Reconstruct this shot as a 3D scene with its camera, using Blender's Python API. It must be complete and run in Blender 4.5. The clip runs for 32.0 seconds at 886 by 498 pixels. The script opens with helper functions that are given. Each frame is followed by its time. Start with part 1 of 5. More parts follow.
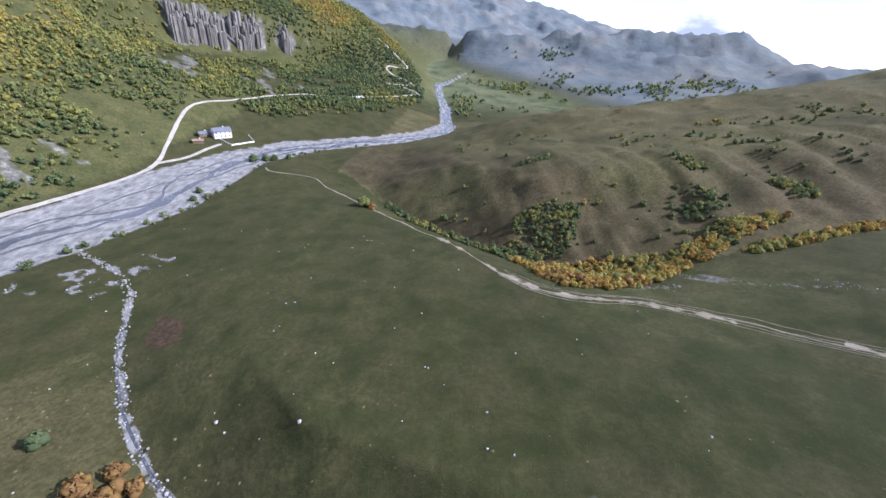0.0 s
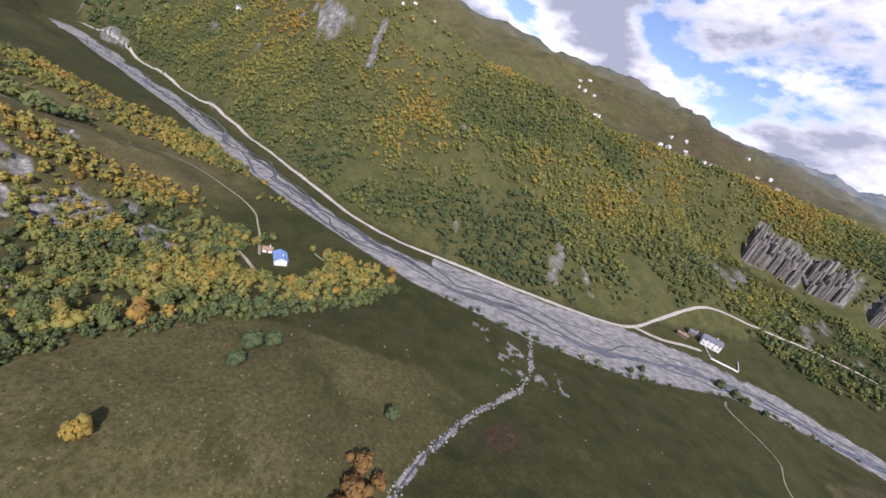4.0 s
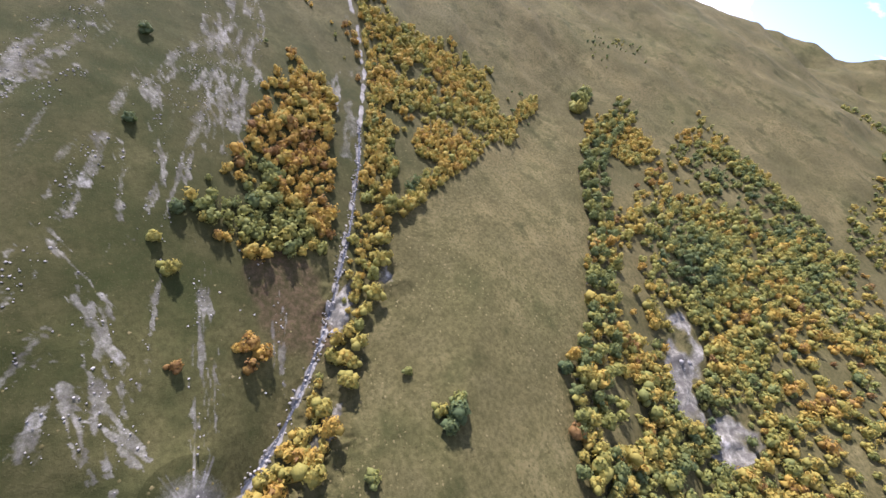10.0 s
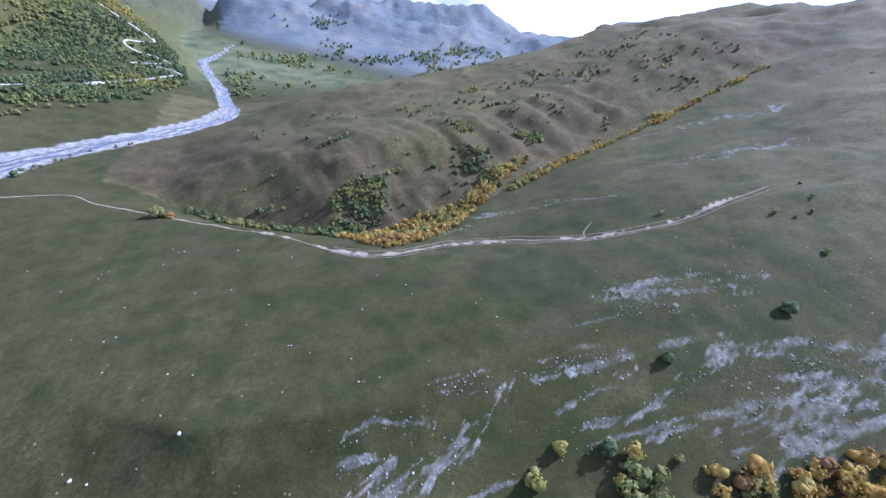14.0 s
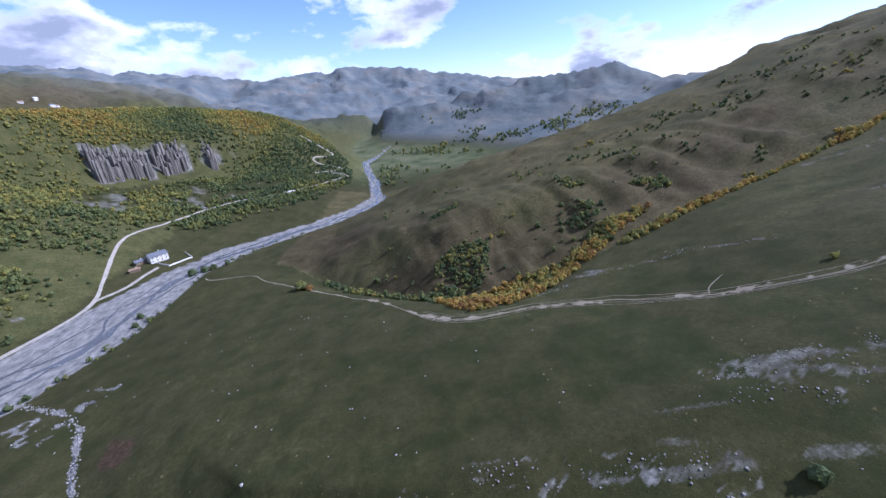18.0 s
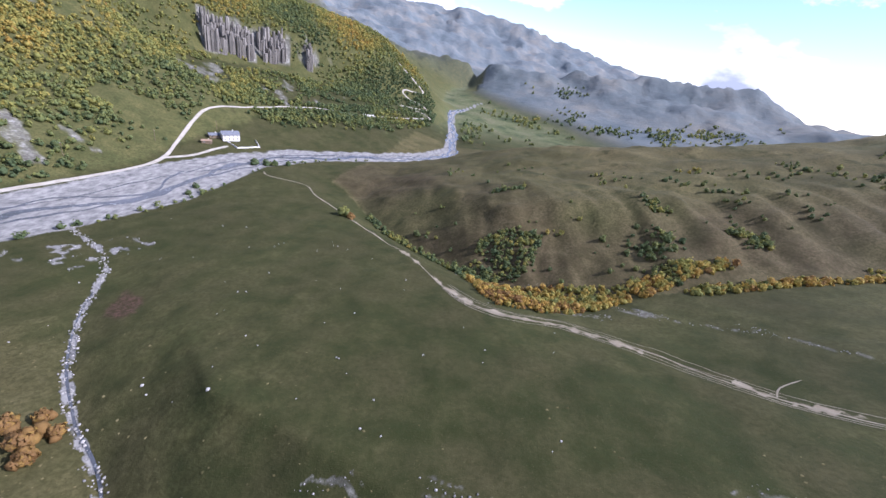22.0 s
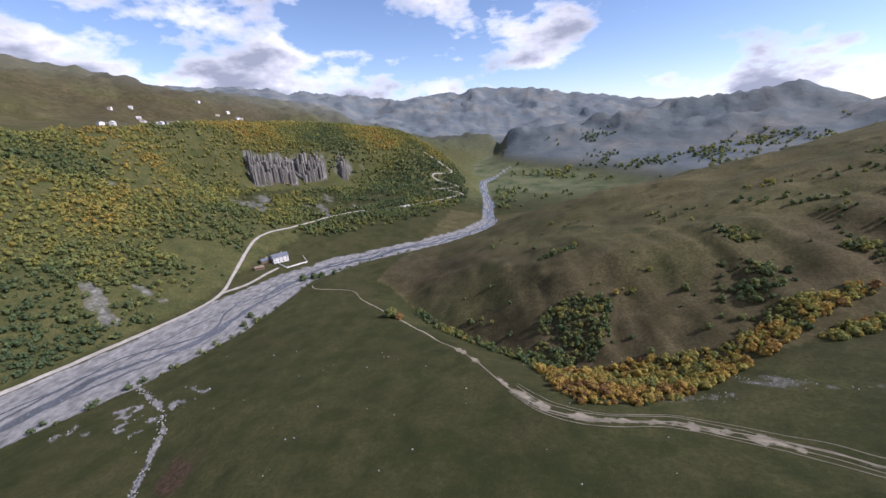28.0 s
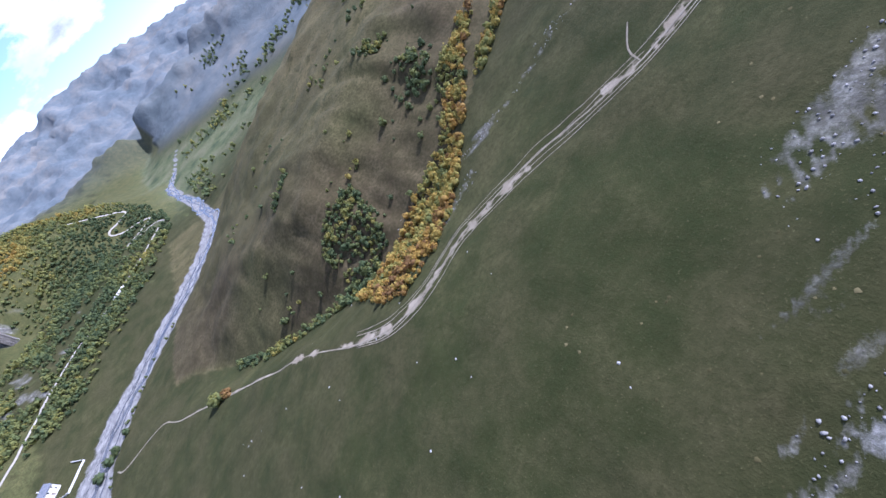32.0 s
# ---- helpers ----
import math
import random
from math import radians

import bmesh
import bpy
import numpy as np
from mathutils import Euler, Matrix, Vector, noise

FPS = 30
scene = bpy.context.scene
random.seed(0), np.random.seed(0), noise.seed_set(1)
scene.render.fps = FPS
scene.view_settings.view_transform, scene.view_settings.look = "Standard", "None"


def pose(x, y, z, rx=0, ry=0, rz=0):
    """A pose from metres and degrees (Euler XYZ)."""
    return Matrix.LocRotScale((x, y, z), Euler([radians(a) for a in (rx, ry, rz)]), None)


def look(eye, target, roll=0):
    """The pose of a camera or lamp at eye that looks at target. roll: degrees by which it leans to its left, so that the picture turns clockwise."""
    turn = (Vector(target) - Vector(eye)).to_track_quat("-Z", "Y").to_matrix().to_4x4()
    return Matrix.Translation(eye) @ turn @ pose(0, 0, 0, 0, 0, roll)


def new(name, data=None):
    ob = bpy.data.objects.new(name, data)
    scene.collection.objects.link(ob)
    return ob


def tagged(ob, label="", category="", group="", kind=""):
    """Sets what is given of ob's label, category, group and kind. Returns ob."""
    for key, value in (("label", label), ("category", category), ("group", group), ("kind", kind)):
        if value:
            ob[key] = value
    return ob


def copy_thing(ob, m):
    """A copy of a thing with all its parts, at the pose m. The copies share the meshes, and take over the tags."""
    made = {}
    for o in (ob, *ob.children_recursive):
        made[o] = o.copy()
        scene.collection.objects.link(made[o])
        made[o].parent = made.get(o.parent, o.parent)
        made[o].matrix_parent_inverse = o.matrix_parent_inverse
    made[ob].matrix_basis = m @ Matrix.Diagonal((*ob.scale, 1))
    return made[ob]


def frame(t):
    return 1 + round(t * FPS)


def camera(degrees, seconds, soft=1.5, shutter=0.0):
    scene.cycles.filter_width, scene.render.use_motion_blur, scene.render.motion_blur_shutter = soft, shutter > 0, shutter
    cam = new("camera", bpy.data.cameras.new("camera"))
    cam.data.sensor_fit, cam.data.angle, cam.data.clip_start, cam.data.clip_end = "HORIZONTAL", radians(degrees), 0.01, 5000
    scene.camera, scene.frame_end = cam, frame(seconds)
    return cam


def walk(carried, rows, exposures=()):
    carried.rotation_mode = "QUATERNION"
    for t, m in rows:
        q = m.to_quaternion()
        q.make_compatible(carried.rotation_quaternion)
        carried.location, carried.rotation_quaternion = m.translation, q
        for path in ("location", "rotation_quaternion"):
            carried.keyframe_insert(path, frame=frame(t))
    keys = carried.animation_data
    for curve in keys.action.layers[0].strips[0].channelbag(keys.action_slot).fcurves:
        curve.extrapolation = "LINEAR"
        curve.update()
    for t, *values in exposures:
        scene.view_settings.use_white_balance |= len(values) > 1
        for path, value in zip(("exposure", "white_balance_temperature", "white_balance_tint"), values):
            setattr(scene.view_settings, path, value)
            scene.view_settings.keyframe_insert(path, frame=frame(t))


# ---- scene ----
cam = camera(99.0, 32.0)
PATH = [
    (0, (-31.0, 56.9, 124.7), (-37.06, 141.90, 72.40), 8.34),
    (0.5, (-31.9, 58.3, 123.8), (-51.04, 141.89, 72.45), 8.06),
    (1, (-32.5, 59.9, 123.0), (-57.74, 142.54, 72.52), 15.11),
    (1.5, (-32.8, 62.0, 122.3), (-69.14, 144.25, 78.52), 11.87),
    (2, (-32.9, 64.2, 121.9), (-82.59, 140.87, 81.17), 14.44),
    (2.5, (-32.8, 66.6, 121.8), (-101.00, 129.43, 84.43), 14.42),
    (3, (-32.7, 68.9, 122.0), (-112.74, 118.47, 88.26), 14.53),
    (3.5, (-33.3, 70.9, 122.5), (-120.53, 106.01, 88.54), 15.45),
    (4, (-35.7, 72.8, 123.6), (-125.75, 94.23, 85.71), 20.76),
    (4.5, (-41.5, 75.3, 125.7), (-131.57, 74.78, 82.25), 22.12),
    (6.5, (-71.2, 86.5, 136.7), (-135.87, 22.66, 94.96), 27.94),
    (7, (-77.0, 87.5, 138.8), (-117.79, 8.88, 92.38), 33.41),
    (7.5, (-79.3, 85.2, 139.8), (-97.90, 0.42, 90.15), 31.29),
    (8, (-79.4, 81.3, 140.3), (-85.24, -4.87, 89.90), 31.48),
    (8.5, (-78.4, 76.7, 140.4), (-69.45, -9.98, 91.34), 30.44),
    (9, (-76.3, 72.0, 140.0), (-47.12, -8.61, 88.51), 31.81),
    (9.5, (-73.4, 67.3, 139.0), (-24.57, -0.13, 83.59), 28.94),
    (10, (-69.8, 62.8, 137.4), (-8.19, 6.97, 81.84), 29.25),
    (10.5, (-65.6, 58.6, 135.7), (5.78, 15.34, 80.63), 32.06),
    (11, (-61.2, 54.6, 134.2), (16.38, 25.94, 77.99), 31.48),
    (11.5, (-56.8, 51.0, 133.2), (24.02, 42.93, 74.90), 31.67),
    (12, (-52.6, 47.9, 132.8), (27.87, 55.04, 73.88), 31.99),
    (12.5, (-48.3, 45.1, 133.1), (35.40, 70.24, 84.62), 23.57),
    (13, (-44.0, 42.6, 133.9), (30.29, 86.52, 83.40), 24.10),
    (13.5, (-39.5, 40.2, 134.9), (17.23, 105.24, 84.43), 15.73),
    (14, (-34.8, 37.7, 136.0), (3.47, 114.06, 84.04), 10.38),
    (14.5, (-30.3, 35.3, 137.0), (-1.94, 116.33, 85.72), 7.43),
    (15, (-26.1, 33.4, 137.5), (-10.40, 120.35, 90.66), 9.07),
    (15.5, (-22.4, 32.9, 137.2), (-18.80, 124.19, 96.54), -1.20),
    (17.5, (-7.7, 34.3, 134.1), (-6.18, 125.87, 94.08), -4.50),
    (18, (-4.8, 35.2, 133.5), (-3.47, 127.57, 95.24), -4.30),
    (18.5, (-3.6, 36.9, 133.0), (-2.54, 128.04, 91.93), -8.76),
    (19, (-3.2, 39.0, 132.6), (-5.39, 128.74, 88.44), -6.62),
    (19.5, (-3.2, 41.3, 132.1), (-13.00, 128.71, 84.54), -6.44),
    (20, (-3.2, 43.5, 131.6), (-21.14, 129.13, 83.28), -7.72),
    (20.5, (-3.2, 45.4, 131.3), (-29.77, 130.79, 86.48), -12.38),
    (21, (-3.4, 47.1, 131.1), (-30.49, 131.62, 85.06), -4.31),
    (21.5, (-3.6, 48.5, 131.0), (-19.84, 134.58, 82.70), 5.73),
    (22, (-4.0, 49.8, 131.0), (-14.01, 137.20, 83.39), 13.12),
    (22.5, (-4.6, 51.0, 130.9), (-23.07, 139.54, 88.20), 9.64),
    (23, (-5.3, 52.2, 130.7), (-35.92, 139.28, 92.26), 6.20),
    (23.5, (-5.9, 53.5, 130.7), (-44.00, 140.67, 99.88), -1.04),
    (24, (-6.5, 54.8, 130.7), (-45.22, 142.51, 102.39), -7.75),
    (24.5, (-6.9, 56.1, 130.9), (-44.72, 142.49, 97.64), -14.32),
    (25, (-7.4, 57.4, 131.4), (-44.70, 143.61, 97.06), -12.51),
    (25.5, (-7.9, 58.7, 131.8), (-41.24, 145.42, 94.94), -14.44),
    (26, (-8.0, 60.2, 132.3), (-35.44, 148.63, 94.48), -10.40),
    (26.5, (-7.5, 62.4, 132.7), (-31.81, 154.35, 101.82), -10.85),
    (28.5, (-3.0, 73.2, 134.0), (-31.25, 163.20, 100.75), 0.26),
    (29, (-1.6, 76.1, 134.1), (-29.47, 165.47, 98.98), 2.52),
    (29.5, (0.2, 78.8, 133.5), (-21.88, 168.20, 94.47), 1.74),
    (30, (2.5, 81.4, 132.3), (-15.12, 169.56, 88.60), -7.14),
    (30.5, (5.3, 83.7, 130.7), (-8.87, 169.14, 80.79), -15.61),
    (31, (8.5, 85.6, 128.7), (-0.60, 169.32, 74.77), -27.84),
    (31.5, (12.0, 87.1, 126.2), (9.28, 167.78, 67.22), -35.55),
    (32, (15.6, 88.1, 123.3), (24.62, 162.70, 57.37), -45.98),
]
EXPOSURES = [(0, 1.0, 5470, 21), (2, 0.65, 5670, 20), (4, 0.48, 6070, 24), (7, 0.8, 6420, 22), (9, 1.05, 6220, 24), (11, 1.7, 5820, 28), (13, 1.6, 4820, 29), (15, 0.9, 4920, 25), (18, 0.5, 5120, 24), (20, 1.0, 5420, 24), (22, 1.0, 5570, 25), (24, 0.35, 5870, 22), (26, 0.5, 5970, 22), (28, 0.35, 5870, 23), (30, 0.4, 5670, 22), (31, 0.95, 5520, 25), (32, 1.05, 5170, 26)]
walk(cam, [(t, look(eye, target, roll)) for t, eye, target, roll in PATH], EXPOSURES)

# ---------------------------------------------------------------- light
SUN_TURN, SUN_UP = radians(84), radians(41)
world = bpy.data.worlds.new("sky")
scene.world = world
world.use_nodes = True


def sky_nodes():
    nt = world.node_tree
    nt.nodes.clear()
    out = nt.nodes.new("ShaderNodeOutputWorld")
    sky = nt.nodes.new("ShaderNodeTexSky")
    sky.sky_type = "NISHITA"
    sky.sun_disc = False
    sky.sun_elevation, sky.sun_rotation = SUN_UP, SUN_TURN
    sky.altitude, sky.air_density, sky.dust_density = 2000, 1.0, 1.2
    base = nt.nodes.new("ShaderNodeBackground")
    base.inputs[1].default_value = 0.12
    nt.links.new(sky.outputs[0], base.inputs[0])
    co = nt.nodes.new("ShaderNodeTexCoord")
    sep = nt.nodes.new("ShaderNodeSeparateXYZ")
    nt.links.new(co.outputs["Generated"], sep.inputs[0])

    def mth(op, a, b=None, c=None):
        n = nt.nodes.new("ShaderNodeMath")
        n.operation = op
        for i, v in enumerate((a, b, c)):
            if v is None:
                continue
            if isinstance(v, (int, float)):
                n.inputs[i].default_value = v
            else:
                nt.links.new(v, n.inputs[i])
        return n.outputs[0]

    # heaps of cloud: rounded in height, smaller towards the horizon
    lift = mth("MULTIPLY", sep.outputs[2], 2.1)
    cmb = nt.nodes.new("ShaderNodeCombineXYZ")
    nt.links.new(sep.outputs[0], cmb.inputs[0]), nt.links.new(sep.outputs[1], cmb.inputs[1]), nt.links.new(lift, cmb.inputs[2])
    n1 = nt.nodes.new("ShaderNodeTexNoise")
    n1.inputs["Scale"].default_value, n1.inputs["Detail"].default_value = 3.6, 9.0
    n1.inputs["Roughness"].default_value, n1.inputs["Distortion"].default_value = 0.56, 0.0
    nt.links.new(cmb.outputs[0], n1.inputs["Vector"])
    n2 = nt.nodes.new("ShaderNodeTexNoise")
    n2.inputs["Scale"].default_value, n2.inputs["Detail"].default_value = 4.2, 6.0
    nt.links.new(cmb.outputs[0], n2.inputs["Vector"])
    # more cloud towards the south-west, open blue to the north-east
    lean = mth("ADD", mth("MULTIPLY", sep.outputs[0], -0.11), mth("ADD", mth("MULTIPLY", sep.outputs[1], -0.06), mth("ADD", mth("MULTIPLY", sep.outputs[2], -0.10), 0.035)))
    ramp = nt.nodes.new("ShaderNodeValToRGB")
    ramp.color_ramp.elements[0].position, ramp.color_ramp.elements[1].position = 0.49, 0.56
    nt.links.new(mth("ADD", n1.outputs[0], lean), ramp.inputs[0])
    tone = nt.nodes.new("ShaderNodeValToRGB")
    tone.color_ramp.elements[0].position, tone.color_ramp.elements[1].position = 0.52, 0.63
    tone.color_ramp.elements[0].color = (1.0, 1.0, 1.0, 1)
    tone.color_ramp.elements[1].color = (0.34, 0.37, 0.43, 1)
    nt.links.new(mth("ADD", mth("MULTIPLY", mth("ADD", n1.outputs[0], lean), 0.75), mth("MULTIPLY", n2.outputs[0], 0.30)), tone.inputs[0])
    cloud = nt.nodes.new("ShaderNodeBackground")
    cloud.inputs[1].default_value = 0.95
    nt.links.new(tone.outputs[0], cloud.inputs[0])
    mix = nt.nodes.new("ShaderNodeMixShader")
    nt.links.new(ramp.outputs[0], mix.inputs[0])
    nt.links.new(base.outputs[0], mix.inputs[1])
    nt.links.new(cloud.outputs[0], mix.inputs[2])
    nt.links.new(mix.outputs[0], out.inputs[0])


sky_nodes()
sun = new("sun", bpy.data.lights.new("sun", "SUN"))
sun.data.energy, sun.data.angle, sun.data.color = 4.4, radians(0.6), (1.0, 0.95, 0.86)
sun_way = Vector((math.sin(SUN_TURN) * math.cos(SUN_UP), math.cos(SUN_TURN) * math.cos(SUN_UP), math.sin(SUN_UP)))
sun.matrix_world = look((0, 0, 600), Vector((0, 0, 600)) - sun_way)

# ---------------------------------------------------------------- the plan: lines of the land, in metres
ROAD_EDGE = [(-1300, -880, 70), (-1010, -600, 28), (-815, -465, 13), (-520, -130, 6), (-378, 15, 4), (-322, 75, 3), (-298, 136, 2), (-275, 225, 1), (-268, 289, 1), (-250, 350, 1), (-225, 402, 0), (-176, 452, -1), (-122, 520, -3), (-98, 590, -5), (-112, 690, -6), (-140, 820, -7), (-160, 920, -6), (-140, 1000, -5)]
BANK = [(-1255, -915, 68), (-980, -634, 26), (-782, -492, 12), (-488, -150, 6), (-392, -58, 5), (-318, 26, 4), (-256, 113, 2), (-224, 188, 1), (-208, 255, 0), (-212, 345, 0), (-185, 402, -1), (-124, 470, -3), (-72, 540, -5), (-96, 680, -6), (-126, 820, -8), (-148, 915, -7), (-131, 1000, -6)]
WALL_CREST = [(-1500, -560, 330), (-1150, -330, 225), (-850, -190, 195), (-640, -30, 186), (-600, 110, 178), (-592, 205, 168), (-575, 330, 152), (-548, 445, 142)]
CLIFF_TOP = [(-548, 445, 145), (-520, 540, 112), (-480, 604, 105), (-428, 662, 104), (-372, 716, 99), (-330, 775, 86), (-240, 830, 48)]
CLIFF_FOOT = [(-505, 500, 58), (-462, 572, 41), (-408, 640, 37), (-340, 700, 29), (-290, 740, 26), (-220, 800, 16)]
PLATEAU = [(-548, 445, 145), (-545, 620, 148), (-510, 760, 144), (-405, 860, 131), (-326, 921, 112), (-240, 905, 60), (-165, 800, 6)]
HILLS_WEST = [(-2400, -700, 560), (-1900, -250, 500), (-1536, 144, 430), (-1408, 675, 345), (-1190, 1176, 262), (-1000, 1700, 190)]
TOE = [(-275, 289, 2), (-292, 350, 5), (-296, 425, 9), (-225, 500, 6), (-170, 585, 4), (-150, 690, 3), (-168, 800, 4)]
TALUS = [(-430, 505, 38), (-372, 560, 29), (-318, 640, 22)]
TABLE = [(-850, 130, 195), (-800, 420, 165), (-740, 700, 148), (-600, 950, 125), (-420, 1080, 85)]
DALE = [(40, 640, -6), (200, 690, 8), (380, 840, 30), (600, 1000, 90), (300, 1150, 48), (0, 900, -6)]
RIDGE_WOOD = [(-48, -32, 50), (-10, -75, 58), (40, -110, 64), (98, -150, 74), (150, -220, 96)]
SPUR_CREST = [(-336, -92, 10), (-326, -165, 30), (-314, -250, 54), (-306, -375, 84), (-300, -522, 122), (-311, -677, 128), (-363, -784, 122), (-440, -920, 150)]
SPUR_CLIFF = [(-300, -60, 22), (-252, -108, 42), (-205, -132, 52), (-150, -165, 62), (-100, -190, 74)]
SPUR_FOOT = [(-290, -2, 5), (-222, -42, 10), (-172, -72, 17), (-130, -95, 27)]
RAVINE = [(-262, 48, 4), (-196, -10, 8), (-156, -42, 14), (-116, -68, 25), (-80, -95, 38), (-40, -150, 58), (0, -220, 85), (60, -330, 125), (110, -480, 190)]
MEADOW_LIP = [(-238, 100, 3), (-204, 80, 11), (-174, 52, 20), (-150, 28, 27), (-127, 9, 33), (-90, -10, 42), (-52, -34, 48), (-28, -52, 53)]
FLAT = [(-266, 78, 3), (-240, 52, 4), (-214, 22, 5), (-232, 8, 5), (-262, 20, 4)]
SPUR_BACK = [(-150, 62, 25), (-108, 42, 34), (-67, 19, 41), (-20, -14, 52), (30, -55, 62), (98, -107, 72), (155, -165, 92), (300, -300, 170), (440, -430, 270)]
STREAM = [(-222, 191, 1), (-186, 177, 7), (-164, 162, 11), (-152, 147, 13), (-138, 130, 16), (-116, 110, 20), (-97, 97, 22), (-74, 85, 25), (-48, 61, 28), (-28, 42, 32), (-8, 30, 38), (12, 22, 44), (32, 15, 50), (66, 5, 60), (90, 0, 67), (135, -12, 76), (180, -15, 90), (260, -8, 112), (401, 5, 168), (560, 20, 250)]
MEADOW = [(-150, 205, 13), (-105, 140, 27), (-60, 105, 43), (-10, 92, 54), (50, 95, 68), (100, 92, 78), (177, 120, 98), (279, 110, 118), (480, 150, 190)]
RIM = [(-203, 330, 3), (-157, 318, 6), (-136, 298, 9), (-94, 266, 16), (-60, 236, 24), (-38, 216, 31), (-16, 189, 38), (-3, 175, 42.5), (12, 170, 45.5), (27, 171, 47), (36, 170, 48.5), (48, 166, 51), (62, 160, 54.5), (88, 143, 64.5), (125, 133, 77), (177, 135, 94)]
GULLY = [(-196, 380, 0), (-130, 335, 3), (-72, 272, 8), (-20, 238, 16), (30, 214, 27), (85, 222, 48), (150, 246, 60), (230, 268, 78), (330, 290, 112), (480, 310, 165)]
SHOULDER = [(-112, 410, 3), (-62, 335, 30), (0, 277, 50), (60, 300, 60), (130, 325, 74), (230, 350, 100), (330, 370, 138), (470, 400, 185)]
HILL_CREST = [(-78, 520, 2), (-34, 470, 34), (40, 470, 58), (120, 485, 75), (210, 492, 97), (314, 491, 120), (430, 560, 155), (577, 685, 180)]
SKYLINE = [(577, 685, 172), (700, 530, 225), (786, 375, 272), (800, 120, 272), (731, -142, 264), (640, -380, 258), (480, -600, 245), (300, -760, 295), (135, -856, 338), (-16, -828, 304), (-150, -815, 258), (-260, -810, 200), (-363, -784, 122)]
FLOOR_FAR = [(-200, 1000, -2), (-230, 1300, 0), (-150, 1700, 5), (200, 1350, 80), (650, 1450, 170), (-500, 1500, 60), (-600, 2100, 30)]
LINES = [ROAD_EDGE, BANK, WALL_CREST, CLIFF_TOP, CLIFF_FOOT, PLATEAU, HILLS_WEST, TOE, TALUS, TABLE, DALE, SPUR_CREST, SPUR_CLIFF, SPUR_FOOT, RAVINE, FLAT, MEADOW_LIP, SPUR_BACK, STREAM, MEADOW, RIM, GULLY, SHOULDER, HILL_CREST, SKYLINE, FLOOR_FAR]
HUB = (-40.0, 60.0)
NA, NR, R0, R1 = 900, 360, 10.0, 4500.0
LSTEP = math.log(R1 / R0) / (NR - 1)

rng = np.random.default_rng(7)


def vnoise(x, y, scale, seed, octaves=4, rough=0.5):
    """Smooth value noise on the plane, about -1 to 1."""
    x, y = np.asarray(x, float), np.asarray(y, float)
    total, amp, norm = np.zeros_like(x), 1.0, 0.0
    table = np.random.default_rng(seed).random((256, 256)) * 2 - 1
    for k in range(octaves):
        u, v = x / scale * 2 ** k + 37.3 * k, y / scale * 2 ** k + 91.7 * k
        iu, iv = np.floor(u).astype(int), np.floor(v).astype(int)
        fu, fv = u - iu, v - iv
        fu, fv = fu * fu * (3 - 2 * fu), fv * fv * (3 - 2 * fv)
        a, b = table[iu % 256, iv % 256], table[(iu + 1) % 256, iv % 256]
        c, d = table[iu % 256, (iv + 1) % 256], table[(iu + 1) % 256, (iv + 1) % 256]
        total += amp * ((a * (1 - fu) + b * fu) * (1 - fv) + (c * (1 - fu) + d * fu) * fv)
        norm += amp
        amp *= rough
    return total / norm


def dense(line, step):
    out = []
    for p, q in zip(line[:-1], line[1:]):
        n = max(2, int(math.dist(p[:2], q[:2]) / step) + 1)
        for k in range(n):
            out.append([p[i] + (q[i] - p[i]) * k / n for i in range(3)])
    out.append(list(line[-1]))
    return np.array(out)


def to_line(x, y, line):
    """Distance of each place to a line, and the share of the line's length at its nearest point; sign: to the left of the way along it."""
    best, along, side = np.full(x.shape, 1e9), np.zeros(x.shape), np.ones(x.shape)
    lens = [math.dist(p[:2], q[:2]) for p, q in zip(line[:-1], line[1:])]
    run, whole = 0.0, sum(lens)
    for (p, q), n in zip(zip(line[:-1], line[1:]), lens):
        ux, uy = (q[0] - p[0]) / n, (q[1] - p[1]) / n
        s = np.clip((x - p[0]) * ux + (y - p[1]) * uy, 0, n)
        dx, dy = x - p[0] - s * ux, y - p[1] - s * uy
        d = np.hypot(dx, dy)
        near = d < best
        best = np.where(near, d, best)
        along = np.where(near, (run + s) / whole, along)
        side = np.where(near, np.sign(ux * dy - uy * dx), side)
        run += n
    return best, along, side


